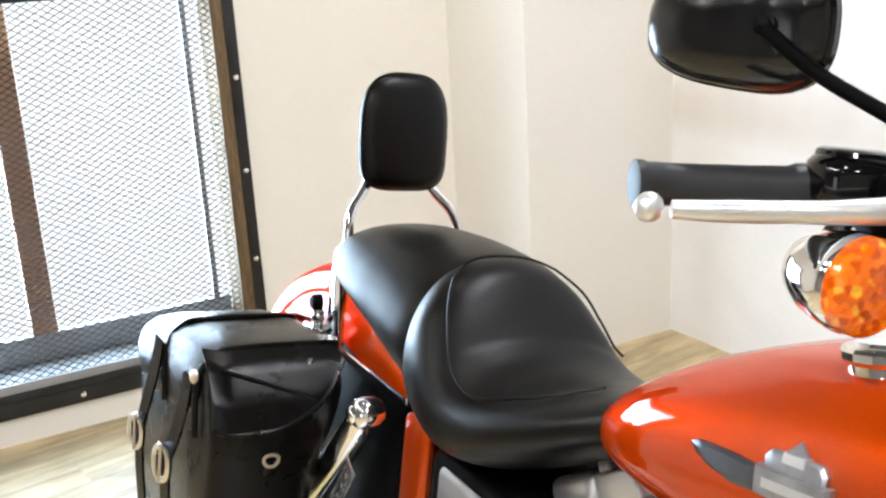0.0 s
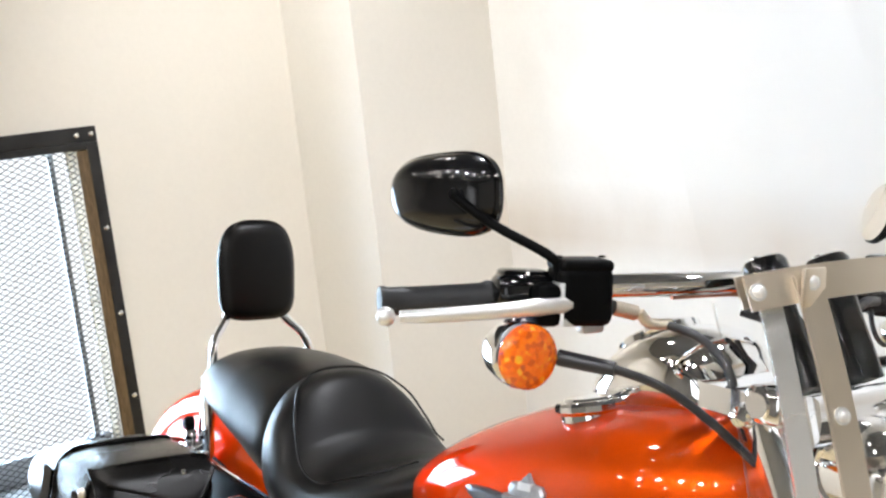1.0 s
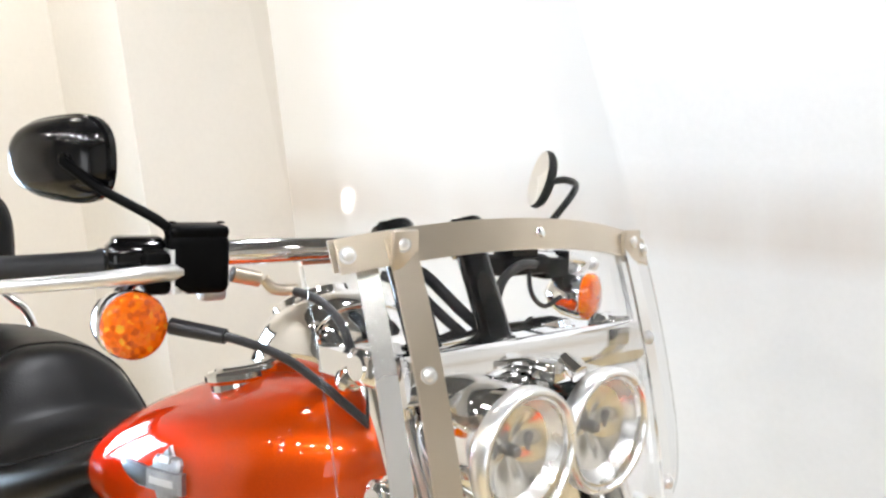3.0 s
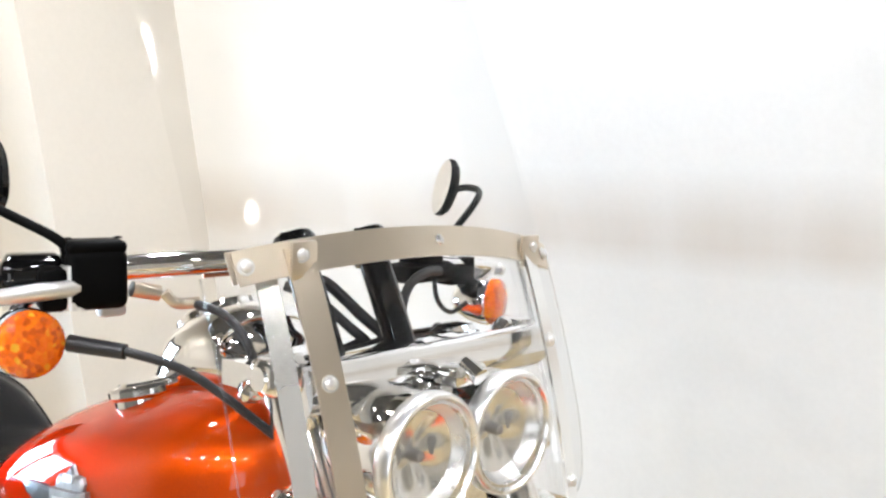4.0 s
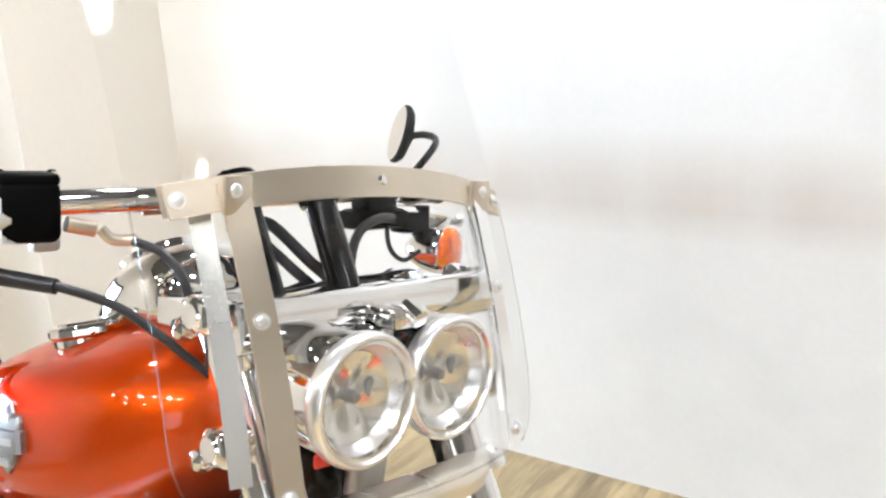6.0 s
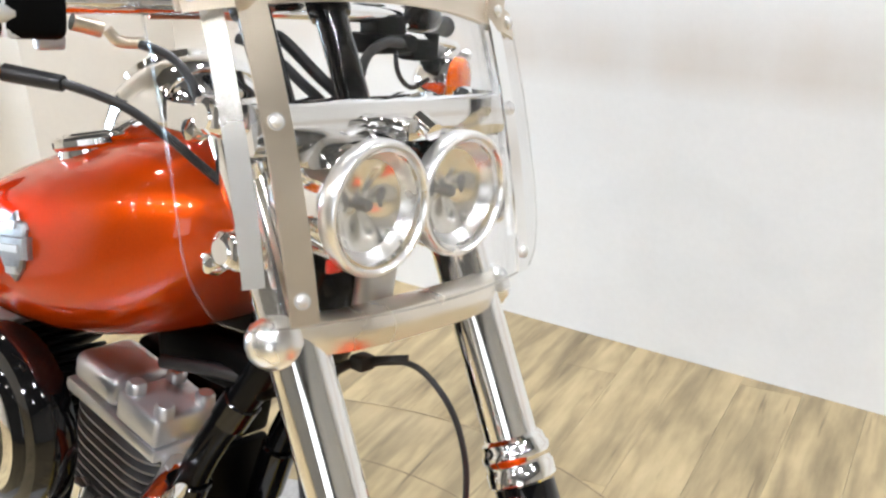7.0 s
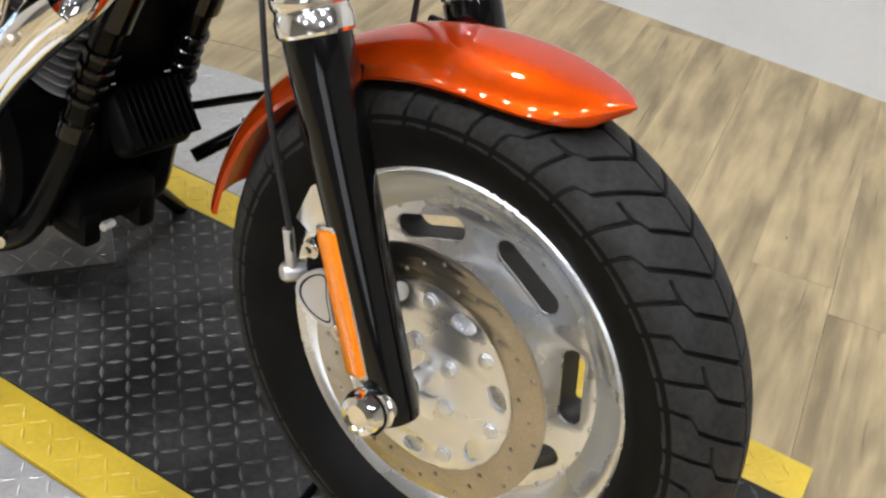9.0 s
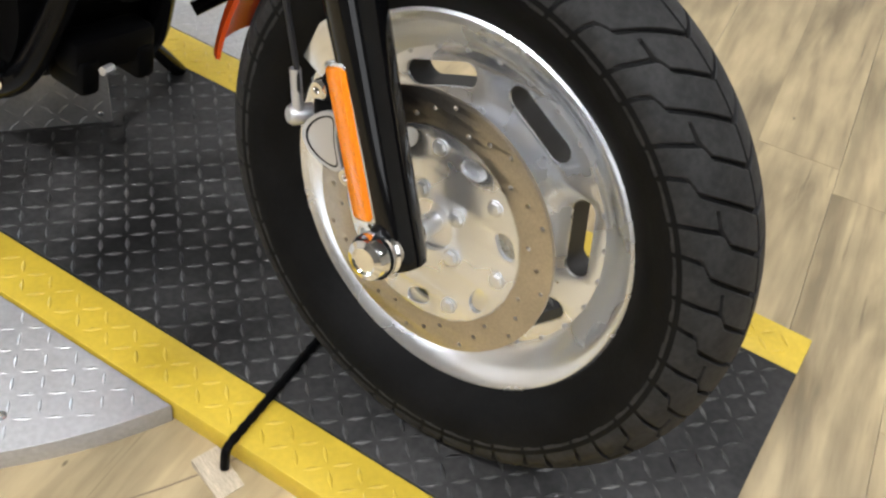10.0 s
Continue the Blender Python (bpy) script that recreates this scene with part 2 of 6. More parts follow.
def wiped_reflection_wall():
    """White wall paint with wipe marks; a faint brownish reflection band at seat height and a few runs below it are
    painted in.
    """
    m = mat("wiped_reflection_paint", (0.83, 0.832, 0.83), 0.6, var=0.03, var_scale=1.4, grain=0.012, grain_scale=60, bump=0.06, bump_scale=90)
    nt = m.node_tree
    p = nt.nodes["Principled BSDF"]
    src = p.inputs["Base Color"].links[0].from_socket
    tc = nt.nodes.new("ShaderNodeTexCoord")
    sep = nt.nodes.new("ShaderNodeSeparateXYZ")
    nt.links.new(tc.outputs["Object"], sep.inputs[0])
    # height profile of the reflection band that is mixed into the colour
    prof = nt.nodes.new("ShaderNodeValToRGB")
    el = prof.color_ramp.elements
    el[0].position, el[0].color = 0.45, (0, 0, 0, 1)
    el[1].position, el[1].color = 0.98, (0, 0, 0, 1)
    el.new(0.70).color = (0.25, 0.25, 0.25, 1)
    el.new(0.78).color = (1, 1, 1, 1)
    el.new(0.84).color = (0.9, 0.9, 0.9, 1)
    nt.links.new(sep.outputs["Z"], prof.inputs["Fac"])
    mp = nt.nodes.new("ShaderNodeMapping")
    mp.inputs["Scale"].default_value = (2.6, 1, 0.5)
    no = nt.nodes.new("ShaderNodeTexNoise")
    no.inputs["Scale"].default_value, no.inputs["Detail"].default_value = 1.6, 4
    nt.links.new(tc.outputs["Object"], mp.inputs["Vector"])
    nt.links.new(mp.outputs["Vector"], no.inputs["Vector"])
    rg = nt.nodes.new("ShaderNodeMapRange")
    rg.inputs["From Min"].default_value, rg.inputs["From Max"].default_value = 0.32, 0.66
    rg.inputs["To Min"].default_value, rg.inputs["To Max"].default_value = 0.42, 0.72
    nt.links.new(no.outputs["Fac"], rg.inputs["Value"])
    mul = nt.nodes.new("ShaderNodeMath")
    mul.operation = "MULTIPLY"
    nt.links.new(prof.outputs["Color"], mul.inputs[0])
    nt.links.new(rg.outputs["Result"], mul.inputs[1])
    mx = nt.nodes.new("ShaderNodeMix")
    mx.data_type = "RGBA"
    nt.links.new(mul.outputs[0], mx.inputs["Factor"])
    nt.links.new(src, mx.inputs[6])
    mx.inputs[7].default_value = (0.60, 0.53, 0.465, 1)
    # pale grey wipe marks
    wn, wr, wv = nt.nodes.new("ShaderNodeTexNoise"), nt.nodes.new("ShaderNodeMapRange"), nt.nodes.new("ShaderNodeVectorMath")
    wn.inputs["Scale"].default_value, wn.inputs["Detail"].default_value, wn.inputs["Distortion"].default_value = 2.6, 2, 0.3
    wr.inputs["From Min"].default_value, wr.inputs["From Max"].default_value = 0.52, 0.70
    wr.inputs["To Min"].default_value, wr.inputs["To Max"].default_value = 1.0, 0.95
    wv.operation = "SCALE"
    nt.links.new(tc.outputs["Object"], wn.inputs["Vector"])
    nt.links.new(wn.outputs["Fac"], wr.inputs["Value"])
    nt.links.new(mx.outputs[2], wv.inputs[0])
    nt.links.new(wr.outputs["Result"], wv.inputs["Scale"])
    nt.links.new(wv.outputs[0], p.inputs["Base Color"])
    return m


M_NORTH = wiped_reflection_wall()
M_DARKWALL = mat("dark_wall_paint", (0.74, 0.72, 0.68), 0.6, var=0.05, var_scale=1.2, grain=0.02, grain_scale=60)
M_OAK = planks()
M_GAP = mat("floor_joint", (0.22, 0.17, 0.11), 0.8, var=0.2)
M_BLACKPLATE = mat("black_plate_paint", (0.028, 0.0272, 0.0265), 0.5, spec=0.14, var=0.7, var_scale=5, rough_var=0.12, grain=0.25, grain_scale=90)
M_YELLOW = mat("yellow_plate_paint", (0.58, 0.41, 0.040), 0.40, var=0.16, var_scale=7, grain=0.06, grain_scale=120, rough_var=0.1)
M_ALUPLATE = mat("aluminium_plate", (0.47, 0.467, 0.465), 0.40, metal=0.55, var=0.12, var_scale=5, rough_var=0.1, grain=0.1, grain_scale=140)
M_CHROME = mat("chrome", (0.90, 0.90, 0.90), 0.06, metal=1.0, rough_var=0.015, var_scale=20)
M_FORK = mat("polished_fork_chrome", (0.95, 0.945, 0.93), 0.11, metal=1.0, rough_var=0.03, var_scale=20)
M_STEEL = mat("brushed_stainless", (0.72, 0.64, 0.53), 0.34, metal=0.95, var=0.04, var_scale=12, rough_var=0.05)
M_ALU = mat("polished_aluminium", (0.90, 0.90, 0.90), 0.25, metal=0.92, var=0.06, var_scale=9, rough_var=0.07)
M_ROTOR = mat("brake_steel", (0.52, 0.475, 0.41), 0.32, metal=1.0, var=0.1, var_scale=20, grain=0.08, grain_scale=300)
M_SLOT = mat("darkened_cast_metal", (0.022, 0.020, 0.017), 0.55, metal=0.0, var=0.25, var_scale=30)
M_CAST = mat("cast_silver", (0.62, 0.62, 0.63), 0.33, metal=0.75, var=0.06, var_scale=14, bump=0.1, bump_scale=400)
M_FIN = mat("dark_cast_fins", (0.26, 0.26, 0.265), 0.36, metal=0.7, var=0.1, var_scale=14)
M_ORANGE = candy()
M_BLACK = mat("black_enamel", (0.003, 0.003, 0.0033), 0.10, spec=0.35, coat=0.3, rough_var=0.04, var=0.1)
M_MIRRORSHELL = mat("black_moulded_shell", (0.006, 0.006, 0.0065), 0.17, spec=0.6, rough_var=0.05, var=0.2, var_scale=60)
M_TUBE = mat("black_powder_coat", (0.003, 0.003, 0.0033), 0.16, spec=0.16, rough_var=0.05, var=0.1)
M_LAMPDARK = mat("bulb_cap_and_dark_reflection", (0.36, 0.36, 0.365), 0.4, metal=0.6)
M_SATIN = mat("satin_black", (0.002, 0.002, 0.0022), 0.45, spec=0.07, var=0.2, var_scale=14, rough_var=0.1, bump=0.05, bump_scale=300)
M_RUBBER = mat("tyre_rubber", (0.0048, 0.0046, 0.0045), 0.6, spec=0.12, var=0.4, var_scale=16, grain=0.15, grain_scale=160, bump=0.12, bump_scale=260)
M_TREAD = mat("worn_tread_rubber", (0.019, 0.0185, 0.018), 0.62, spec=0.22, var=0.45, var_scale=18, grain=0.25, grain_scale=160, bump=0.15, bump_scale=260)
M_GRIP = mat("grip_rubber", (0.028, 0.0285, 0.030), 0.45, spec=0.3, var=0.12, var_scale=40)
M_LEATHER = leather("bag_leather", 0.26, 0.23)
M_SEAT = leather("seat_leather", 0.36, 0.25)
M_AMBER = amber()
M_REFLECT = mat("amber_reflector", (0.90, 0.24, 0.006), 0.2, coat=0.5, grain=0.1, grain_scale=300)
M_LENS = clear("headlamp_glass", (0.97, 0.97, 0.965), 0.05, 0.05)
M_SHIELD = clear("polycarbonate", (0.992, 0.992, 0.99), 0.04, 0.012, 0.12)
M_EDGE = clear("polycarbonate_edge", (0.92, 0.92, 0.91), 0.2, 0.06)
M_LUG = mat("worn_black_tread", (0.060, 0.058, 0.056), 0.38, metal=0.2, var=0.85, var_scale=14, grain=0.4, grain_scale=80)
M_MIRROR = mat("mirror_glass", (0.88, 0.88, 0.88), 0.02, metal=1.0)
M_RED = mat("red_enamel", (0.55, 0.03, 0.02), 0.2, coat=0.5)
M_FRAME = mat("window_steel", (0.025, 0.025, 0.026), 0.4, metal=0.4, var=0.3, var_scale=12, rough_var=0.1)
M_OLDWOOD = mat("weathered_wood", (0.15, 0.10, 0.052), 0.75, var=0.35, var_scale=5, grain=0.25, grain_scale=40, bump=0.4, bump_scale=50, stretch=(6, 6, 0.7))
M_WEDGE = mat("pale_wood", (0.52, 0.44, 0.32), 0.7, var=0.15, var_scale=20, grain=0.15, grain_scale=90, stretch=(1, 6, 6))
M_BROWN = mat("brown_window_post", (0.36, 0.19, 0.10), 0.55, var=0.12, var_scale=6)
M_WHITEWOOD = mat("white_reveal", (0.72, 0.73, 0.75), 0.5, var=0.05, var_scale=6)
M_MESH = mat("black_mesh_paint", (0.008, 0.008, 0.0085), 0.6, spec=0.15, var=0.3, var_scale=20)
M_GREYWOOD = mat("grey_sill", (0.26, 0.26, 0.265), 0.5, var=0.1, var_scale=8)
M_OUTSIDE = glow("bright_outside", (0.93, 0.96, 1.0), 1.35)
M_TURNED = mat("turned_aluminium", (0.93, 0.95, 0.98), 0.27, metal=0.95, var=0.05, var_scale=9, rough_var=0.06)
_p = M_TURNED.node_tree.nodes["Principled BSDF"]
_t = M_TURNED.node_tree.nodes.new("ShaderNodeTangent")
_t.direction_type, _t.axis = "RADIAL", "Y"
M_TURNED.node_tree.links.new(_t.outputs[0], _p.inputs["Tangent"])
sock(_p, "Anisotropic", 0.75)
M_BEZEL = mat("satin_chrome", (0.95, 0.95, 0.945), 0.27, metal=0.96, rough_var=0.05)
M_REFL = mat("silvered_reflector", (0.97, 0.96, 0.93), 0.22, metal=0.96, bump=0.12, bump_scale=90)
M_BULB = glow("spot_bulb", (1.0, 0.95, 0.88), 100.0)
M_BADGE = mat("pewter_badge", (0.30, 0.30, 0.31), 0.42, metal=0.85, var=0.25, var_scale=60)
M_BADGEDARK = mat("dark_badge", (0.13, 0.145, 0.175), 0.28, metal=0.9, var=0.2, var_scale=30)
M_CABLE = mat("cable_sheath", (0.02, 0.02, 0.022), 0.4, var=0.2, var_scale=30)
M_LEVER = mat("satin_aluminium", (0.80, 0.80, 0.79), 0.36, metal=0.85, var=0.05, var_scale=30)
M_BRIDGE = mat("satin_steel", (0.86, 0.82, 0.75), 0.30, metal=0.95, var=0.05, var_scale=14, rough_var=0.05)
M_COPPER = mat("copper_wire", (0.45, 0.16, 0.08), 0.35, metal=0.6)

# ---------------------------------------------------------------- mesh makers


def mesh(verts, faces, smooth=True, sharp=38):
    me = bpy.data.meshes.new("m")
    me.from_pydata([tuple(v) for v in verts], [], [tuple(f) for f in faces])
    me.update()
    b = bmesh.new()
    b.from_mesh(me)
    bmesh.ops.recalc_face_normals(b, faces=b.faces)
    b.to_mesh(me)
    b.free()
    if smooth:
        me.shade_smooth()
        me.set_sharp_from_angle(angle=radians(sharp))
    return me


def join(*pieces):
    """One (verts, faces) out of several."""
    v, f = [], []
    for pv, pf in pieces:
        o = len(v)
        v += [tuple(x) for x in pv]
        f += [tuple(i + o for i in q) for q in pf]
    return v, f


def moved(vf, m):
    return [m @ Vector(v) for v in vf[0]], vf[1]


def part(name, vf, material, parent=None, label="", m=None, sharp=38, kind=""):
    me = vf if isinstance(vf, bpy.types.Mesh) else mesh(*vf, sharp=sharp)
    me.name = name
    if not me.materials:
        me.materials.append(material)
    ob = new(name, me)
    if parent:
        ob.parent = parent
    if m is not None:
        ob.matrix_basis = m
    return tagged(ob, label, kind=kind)


def thing(name, label, category, m=None, group=""):
    ob = new(name)
    ob.empty_display_size = 0.1
    if m is not None:
        ob.matrix_basis = m
    return tagged(ob, label, category, group)


def along(p, d):
    """The pose whose z looks from p along d."""
    return Matrix.Translation(p) @ Vector(d).to_track_quat("Z", "Y").to_matrix().to_4x4()


def lathe(profile, n=32, m=None, close=True):
    v, f = [], []
    for r, h in profile:
        for i in range(n):
            a = 2 * math.pi * i / n
            v.append((r * math.cos(a), r * math.sin(a), h))
    k = len(profile)
    for j in range(k - 1):
        for i in range(n):
            q = (i + 1) % n
            f.append((j * n + i, j * n + q, (j + 1) * n + q, (j + 1) * n + i))
    if close:
        if profile[0][0] > 1e-6:
            f.append(tuple(range(n))[::-1])
        if profile[-1][0] > 1e-6:
            f.append(tuple((k - 1) * n + i for i in range(n)))
    vf = (v, f)
    return moved(vf, m) if m is not None else vf


def rod(a, b, r, n=16, r2=None, bev=0.0):
    a, b = Vector(a), Vector(b)
    length = (b - a).length
    r2 = r if r2 is None else r2
    prof = [(r, 0), (r2, length)] if not bev else [(r - bev, 0), (r, bev), (r2, length - bev), (r2 - bev, length)]
    return lathe(prof, n, along(a, b - a))


def smooth_path(points, steps=8):
    p = [Vector(q) for q in points]
    p = [2 * p[0] - p[1]] + p + [2 * p[-1] - p[-2]]
    out = []
    for i in range(1, len(p) - 2):
        for s in range(steps):
            t = s / steps
            out.append(0.5 * (2 * p[i] + (p[i + 1] - p[i - 1]) * t + (2 * p[i - 1] - 5 * p[i] + 4 * p[i + 1] - p[i + 2]) * t * t
                              + (3 * p[i] - p[i - 1] - 3 * p[i + 1] + p[i + 2]) * t ** 3))
    out.append(p[-2])
    return out


def tube(points, r, n=12, steps=8, radii=None):
    path = smooth_path(points, steps) if steps else [Vector(q) for q in points]
    k = len(path)
    v, f = [], []
    up = None
    for i, q in enumerate(path):
        d = (path[min(i + 1, k - 1)] - path[max(i - 1, 0)]).normalized()
        if up is None:
            up = d.orthogonal().normalized()
        up = (up - d * up.dot(d)).normalized()
        side = d.cross(up)
        rr = r if radii is None else float(np.interp(i / (k - 1), np.linspace(0, 1, len(radii)), radii))
        for j in range(n):
            a = 2 * math.pi * j / n
            v.append(q + rr * (math.cos(a) * up + math.sin(a) * side))
    for i in range(k - 1):
        for j in range(n):
            q = (j + 1) % n
            f.append((i * n + j, i * n + q, (i + 1) * n + q, (i + 1) * n + j))
    f.append(tuple(range(n))[::-1])
    f.append(tuple((k - 1) * n + j for j in range(n)))
    return v, f


def strap_path(points, normal_at, width, thick):
    """A flat band along points; normal_at(i) is its outward normal."""
    v, f = [], []
    k = len(points)
    for i, q in enumerate(points):
        q = Vector(q)
        d = (Vector(points[min(i + 1, k - 1)]) - Vector(points[max(i - 1, 0)])).normalized()
        nn = Vector(normal_at(i)).normalized()
        side = d.cross(nn).normalized()
        for s, t in ((-1, 0), (1, 0), (1, 1), (-1, 1)):
            v.append(q + side * s * width / 2 + nn * t * thick)
    for i in range(k - 1):
        for j in range(4):
            a, b = i * 4 + j, i * 4 + (j + 1) % 4
            f.append((a, b, b + 4, a + 4))
    f.append((3, 2, 1, 0))
    o = (k - 1) * 4
    f.append((o, o + 1, o + 2, o + 3))
    return v, f


def loft(sections, closed=True, cap=True):
    n = len(sections[0])
    v = [tuple(p) for s in sections for p in s]
    f = []
    for i in range(len(sections) - 1):
        for j in range(n if closed else n - 1):
            q = (j + 1) % n
            f.append((i * n + j, i * n + q, (i + 1) * n + q, (i + 1) * n + j))
    if cap:
        f.append(tuple(range(n))[::-1])
        f.append(tuple((len(sections) - 1) * n + j for j in range(n)))
    return v, f


def box(cx, cy, cz, sx, sy, sz, bev=0.0, seg=2, m=None):
    b = bmesh.new()
    bmesh.ops.create_cube(b, size=1)
    for q in b.verts:
        q.co = Vector((q.co.x * sx, q.co.y * sy, q.co.z * sz))
    if bev:
        bmesh.ops.bevel(b, geom=b.edges[:], offset=bev, segments=seg, profile=0.5, affect="EDGES")
    for q in b.verts:
        q.co += Vector((cx, cy, cz))
        if m is not None:
            q.co = m @ q.co
    b.verts.index_update()
    vf = [tuple(q.co) for q in b.verts], [tuple(q.index for q in fc.verts) for fc in b.faces]
    b.free()
    return vf


def plate(outlines, thick, bev=0.0, m=None):
    """A flat plate in xy with holes: the first outline is the rim, the rest are holes."""
    cu = bpy.data.curves.new("c", "CURVE")
    cu.dimensions, cu.fill_mode, cu.extrude, cu.bevel_depth, cu.bevel_resolution = "2D", "BOTH", max(0.0001, thick / 2 - bev), bev, 1
    for ol in outlines:
        sp = cu.splines.new("POLY")
        sp.points.add(len(ol) - 1)
        for q, (x, y) in zip(sp.points, ol):
            q.co = (x, y, 0, 1)
        sp.use_cyclic_u = True
    ob = bpy.data.objects.new("c", cu)
    me = bpy.data.meshes.new_from_object(ob)
    wb = bmesh.new()
    wb.from_mesh(me)
    bmesh.ops.remove_doubles(wb, verts=wb.verts, dist=1e-5)
    wb.verts.index_update()
    vf = [tuple(q.co) for q in wb.verts], [tuple(q.index for q in fc.verts) for fc in wb.faces]
    wb.free()
    bpy.data.objects.remove(ob)
    bpy.data.curves.remove(cu)
    bpy.data.meshes.remove(me)
    return moved(vf, m) if m is not None else vf


def ring2(r, n=48, cx=0.0, cy=0.0, flip=False):
    pts = [(cx + r * math.cos(2 * math.pi * i / n), cy + r * math.sin(2 * math.pi * i / n)) for i in range(n)]
    return pts[::-1] if flip else pts


def bolt(p, d, r=0.007, h=0.005, n=12):
    """A dome-headed screw at p that faces d."""
    return lathe([(r, 0), (r, h * 0.45), (r * 0.8, h * 0.8), (r * 0.35, h), (0, h)], n, along(p, d))


def hexhead(p, d, r=0.008, h=0.006):
    return join(lathe([(r * 1.25, 0), (r * 1.25, h * 0.25)], 14, along(p, d)), lathe([(r, h * 0.25), (r, h * 0.9), (r * 0.85, h)], 6, along(p, d)))

# ---------------------------------------------------------------- the room
X0, X1, Y0, Y1 = -2.925, 4.5, -3.5, 2.505
WT = 0.16


def slab(name, boxes, material, label, category="wall"):
    vf = join(*[box((a + d) / 2, (b + e) / 2, (c + g) / 2, d - a, e - b, g - c) for a, b, c, d, e, g in boxes])
    return tagged(part(name, vf, material, None, label), category=category, kind="structure")


WY0, WY1, WZ0, WZ1 = -0.13, 1.130, 0.135, 1.298     # the mesh-covered window's opening
slab("wall_west", [(X0 - WT, Y0 - WT, -0.1, X0, WY0, CEIL), (X0 - WT, WY1, -0.1, X0, Y1 + WT, CEIL),
                   (X0 - WT, WY0, -0.1, X0, WY1, WZ0), (X0 - WT, WY0, WZ1, X0, WY1, CEIL)], M_WALL, "cream painted wall round a mesh-covered window")
slab("wall_pier", [(X0, 1.91, 0, -2.46, Y1, CEIL)], M_WALL, "cream painted wall pier in the corner of the room", "pier")
slab("wall_north", [(X0, Y1, -0.1, X1 + WT, Y1 + WT, CEIL)], M_NORTH, "white painted wall with wipe marks and a brownish reflection band painted in")
slab("wall_east", [(X1, Y0 - WT, -0.1, X1 + WT, Y1, CEIL)], M_DARKWALL, "plain beige painted wall")
SX0, SX1, SZ0, SZ1 = 1.3, 3.1, 0.55, 2.45           # the opening made up for the fill light
slab("wall_south", [(X0, Y0 - WT, -0.1, SX0, Y0, CEIL), (SX1, Y0 - WT, -0.1, X1, Y0, CEIL), (SX0, Y0 - WT, -0.1, SX1, Y0, SZ0),
                    (SX0, Y0 - WT, SZ1, SX1, Y0, CEIL)], M_GREYWALL, "plain dark grey painted wall with an added fill-light window")
slab("ceiling", [(X0 - WT, Y0 - WT, CEIL, X1 + WT, Y1 + WT, CEIL + 0.12)], M_CEIL, "plain dark grey painted ceiling", "ceiling")

# made-up window behind the camera, round the fill light
fill_window = tagged(thing("window_2", "wide unseen window with plain posts, added for fill light", "window"), kind="structure")
for px in (SX0 + 0.03, SX0 + 0.9, SX1 - 0.03):
    part("window_post", box(px, Y0 - 0.08, (SZ0 + SZ1) / 2, 0.06, 0.06, SZ1 - SZ0, 0.004), M_FRAME, fill_window)
for pz in (SZ0 + 0.03, SZ1 - 0.03):
    part("window_rail", box((SX0 + SX1) / 2, Y0 - 0.08, pz, SX1 - SX0 - 0.13, 0.05, 0.06, 0.004), M_FRAME, fill_window)
tagged(part("backdrop_south", box(2.2, Y0 - 0.6, 1.5, 3.4, 0.02, 3.0), M_OUTSIDE, None, "bright sheet added outside the unseen fill-light window"), category="backdrop", kind="structure")

# ---------------------------------------------------------------- the mesh-covered window
win = tagged(thing("window_1", "black steel window with an expanded-metal mesh screen", "window"), kind="structure")
FO = 0.036
fx = X0 + 0.004
for nm, a in (("frame_bar", (WY0 - FO, WY1 + FO, WZ1, WZ1 + 0.05)), ("frame_bar", (WY0 - FO, WY1 + FO, WZ0 - 0.05, WZ0)),
              ("frame_bar", (WY0 - FO, WY0, WZ0, WZ1)), ("frame_bar", (WY1, WY1 + FO, WZ0, WZ1))):
    part(nm, box(fx, (a[0] + a[1]) / 2, (a[2] + a[3]) / 2, 0.012, a[1] - a[0], a[3] - a[2], 0.002), M_FRAME, win, "flat black steel bar")
part("frame_lip", join(box(X0 - 0.006, (WY0 + WY1) / 2, WZ0 + 0.012, 0.03, WY1 - WY0, 0.024, 0.003),
                       box(X0 - 0.006, (WY0 + WY1) / 2, WZ1 - 0.012, 0.03, WY1 - WY0, 0.024, 0.003)), M_FRAME, win)
# rough timber lining of the opening
for yy in (WY0 + 0.022, WY1 - 0.016):
    b = box(X0 - 0.057, yy, (WZ0 + WZ1) / 2, 0.126, 0.044, WZ1 - WZ0 - 0.05, 0.006)
    rng = random.Random(int(yy * 100))
    part("timber_lining", ([(v[0], v[1] + rng.uniform(-0.003, 0.003), v[2]) for v in b[0]], b[1]), M_OLDWOOD, win, "rough old timber lining")
part("sill", box(X0 - 0.09, (WY0 + WY1) / 2, WZ0 + 0.026, 0.18, WY1 - WY0 - 0.066, 0.05, 0.004), M_GREYWOOD, win, "grey window sill")
zz = [WZ0 + 0.052, WZ1 - 0.03]
# sash and posts behind the mesh
part("sash_bar", box(X0 - 0.15, (WY0 + WY1) / 2, zz[0] + 0.045, 0.03, WY1 - WY0 - 0.07, 0.09, 0.004), M_GREYWOOD, win)
part("window_post", box(X0 - 0.15, 0.50, (zz[0] + 0.09 + zz[1]) / 2, 0.045, 0.075, zz[1] - zz[0] - 0.09, 0.005), M_BROWN, win, "brown wooden window post")
for yy in (WY0 + 0.075, WY1 - 0.085):
    part("sash_stile", box(X0 - 0.135, yy, (zz[0] + 0.09 + zz[1]) / 2, 0.02, 0.018, zz[1] - zz[0] - 0.09, 0.003), M_GREYWOOD, win)
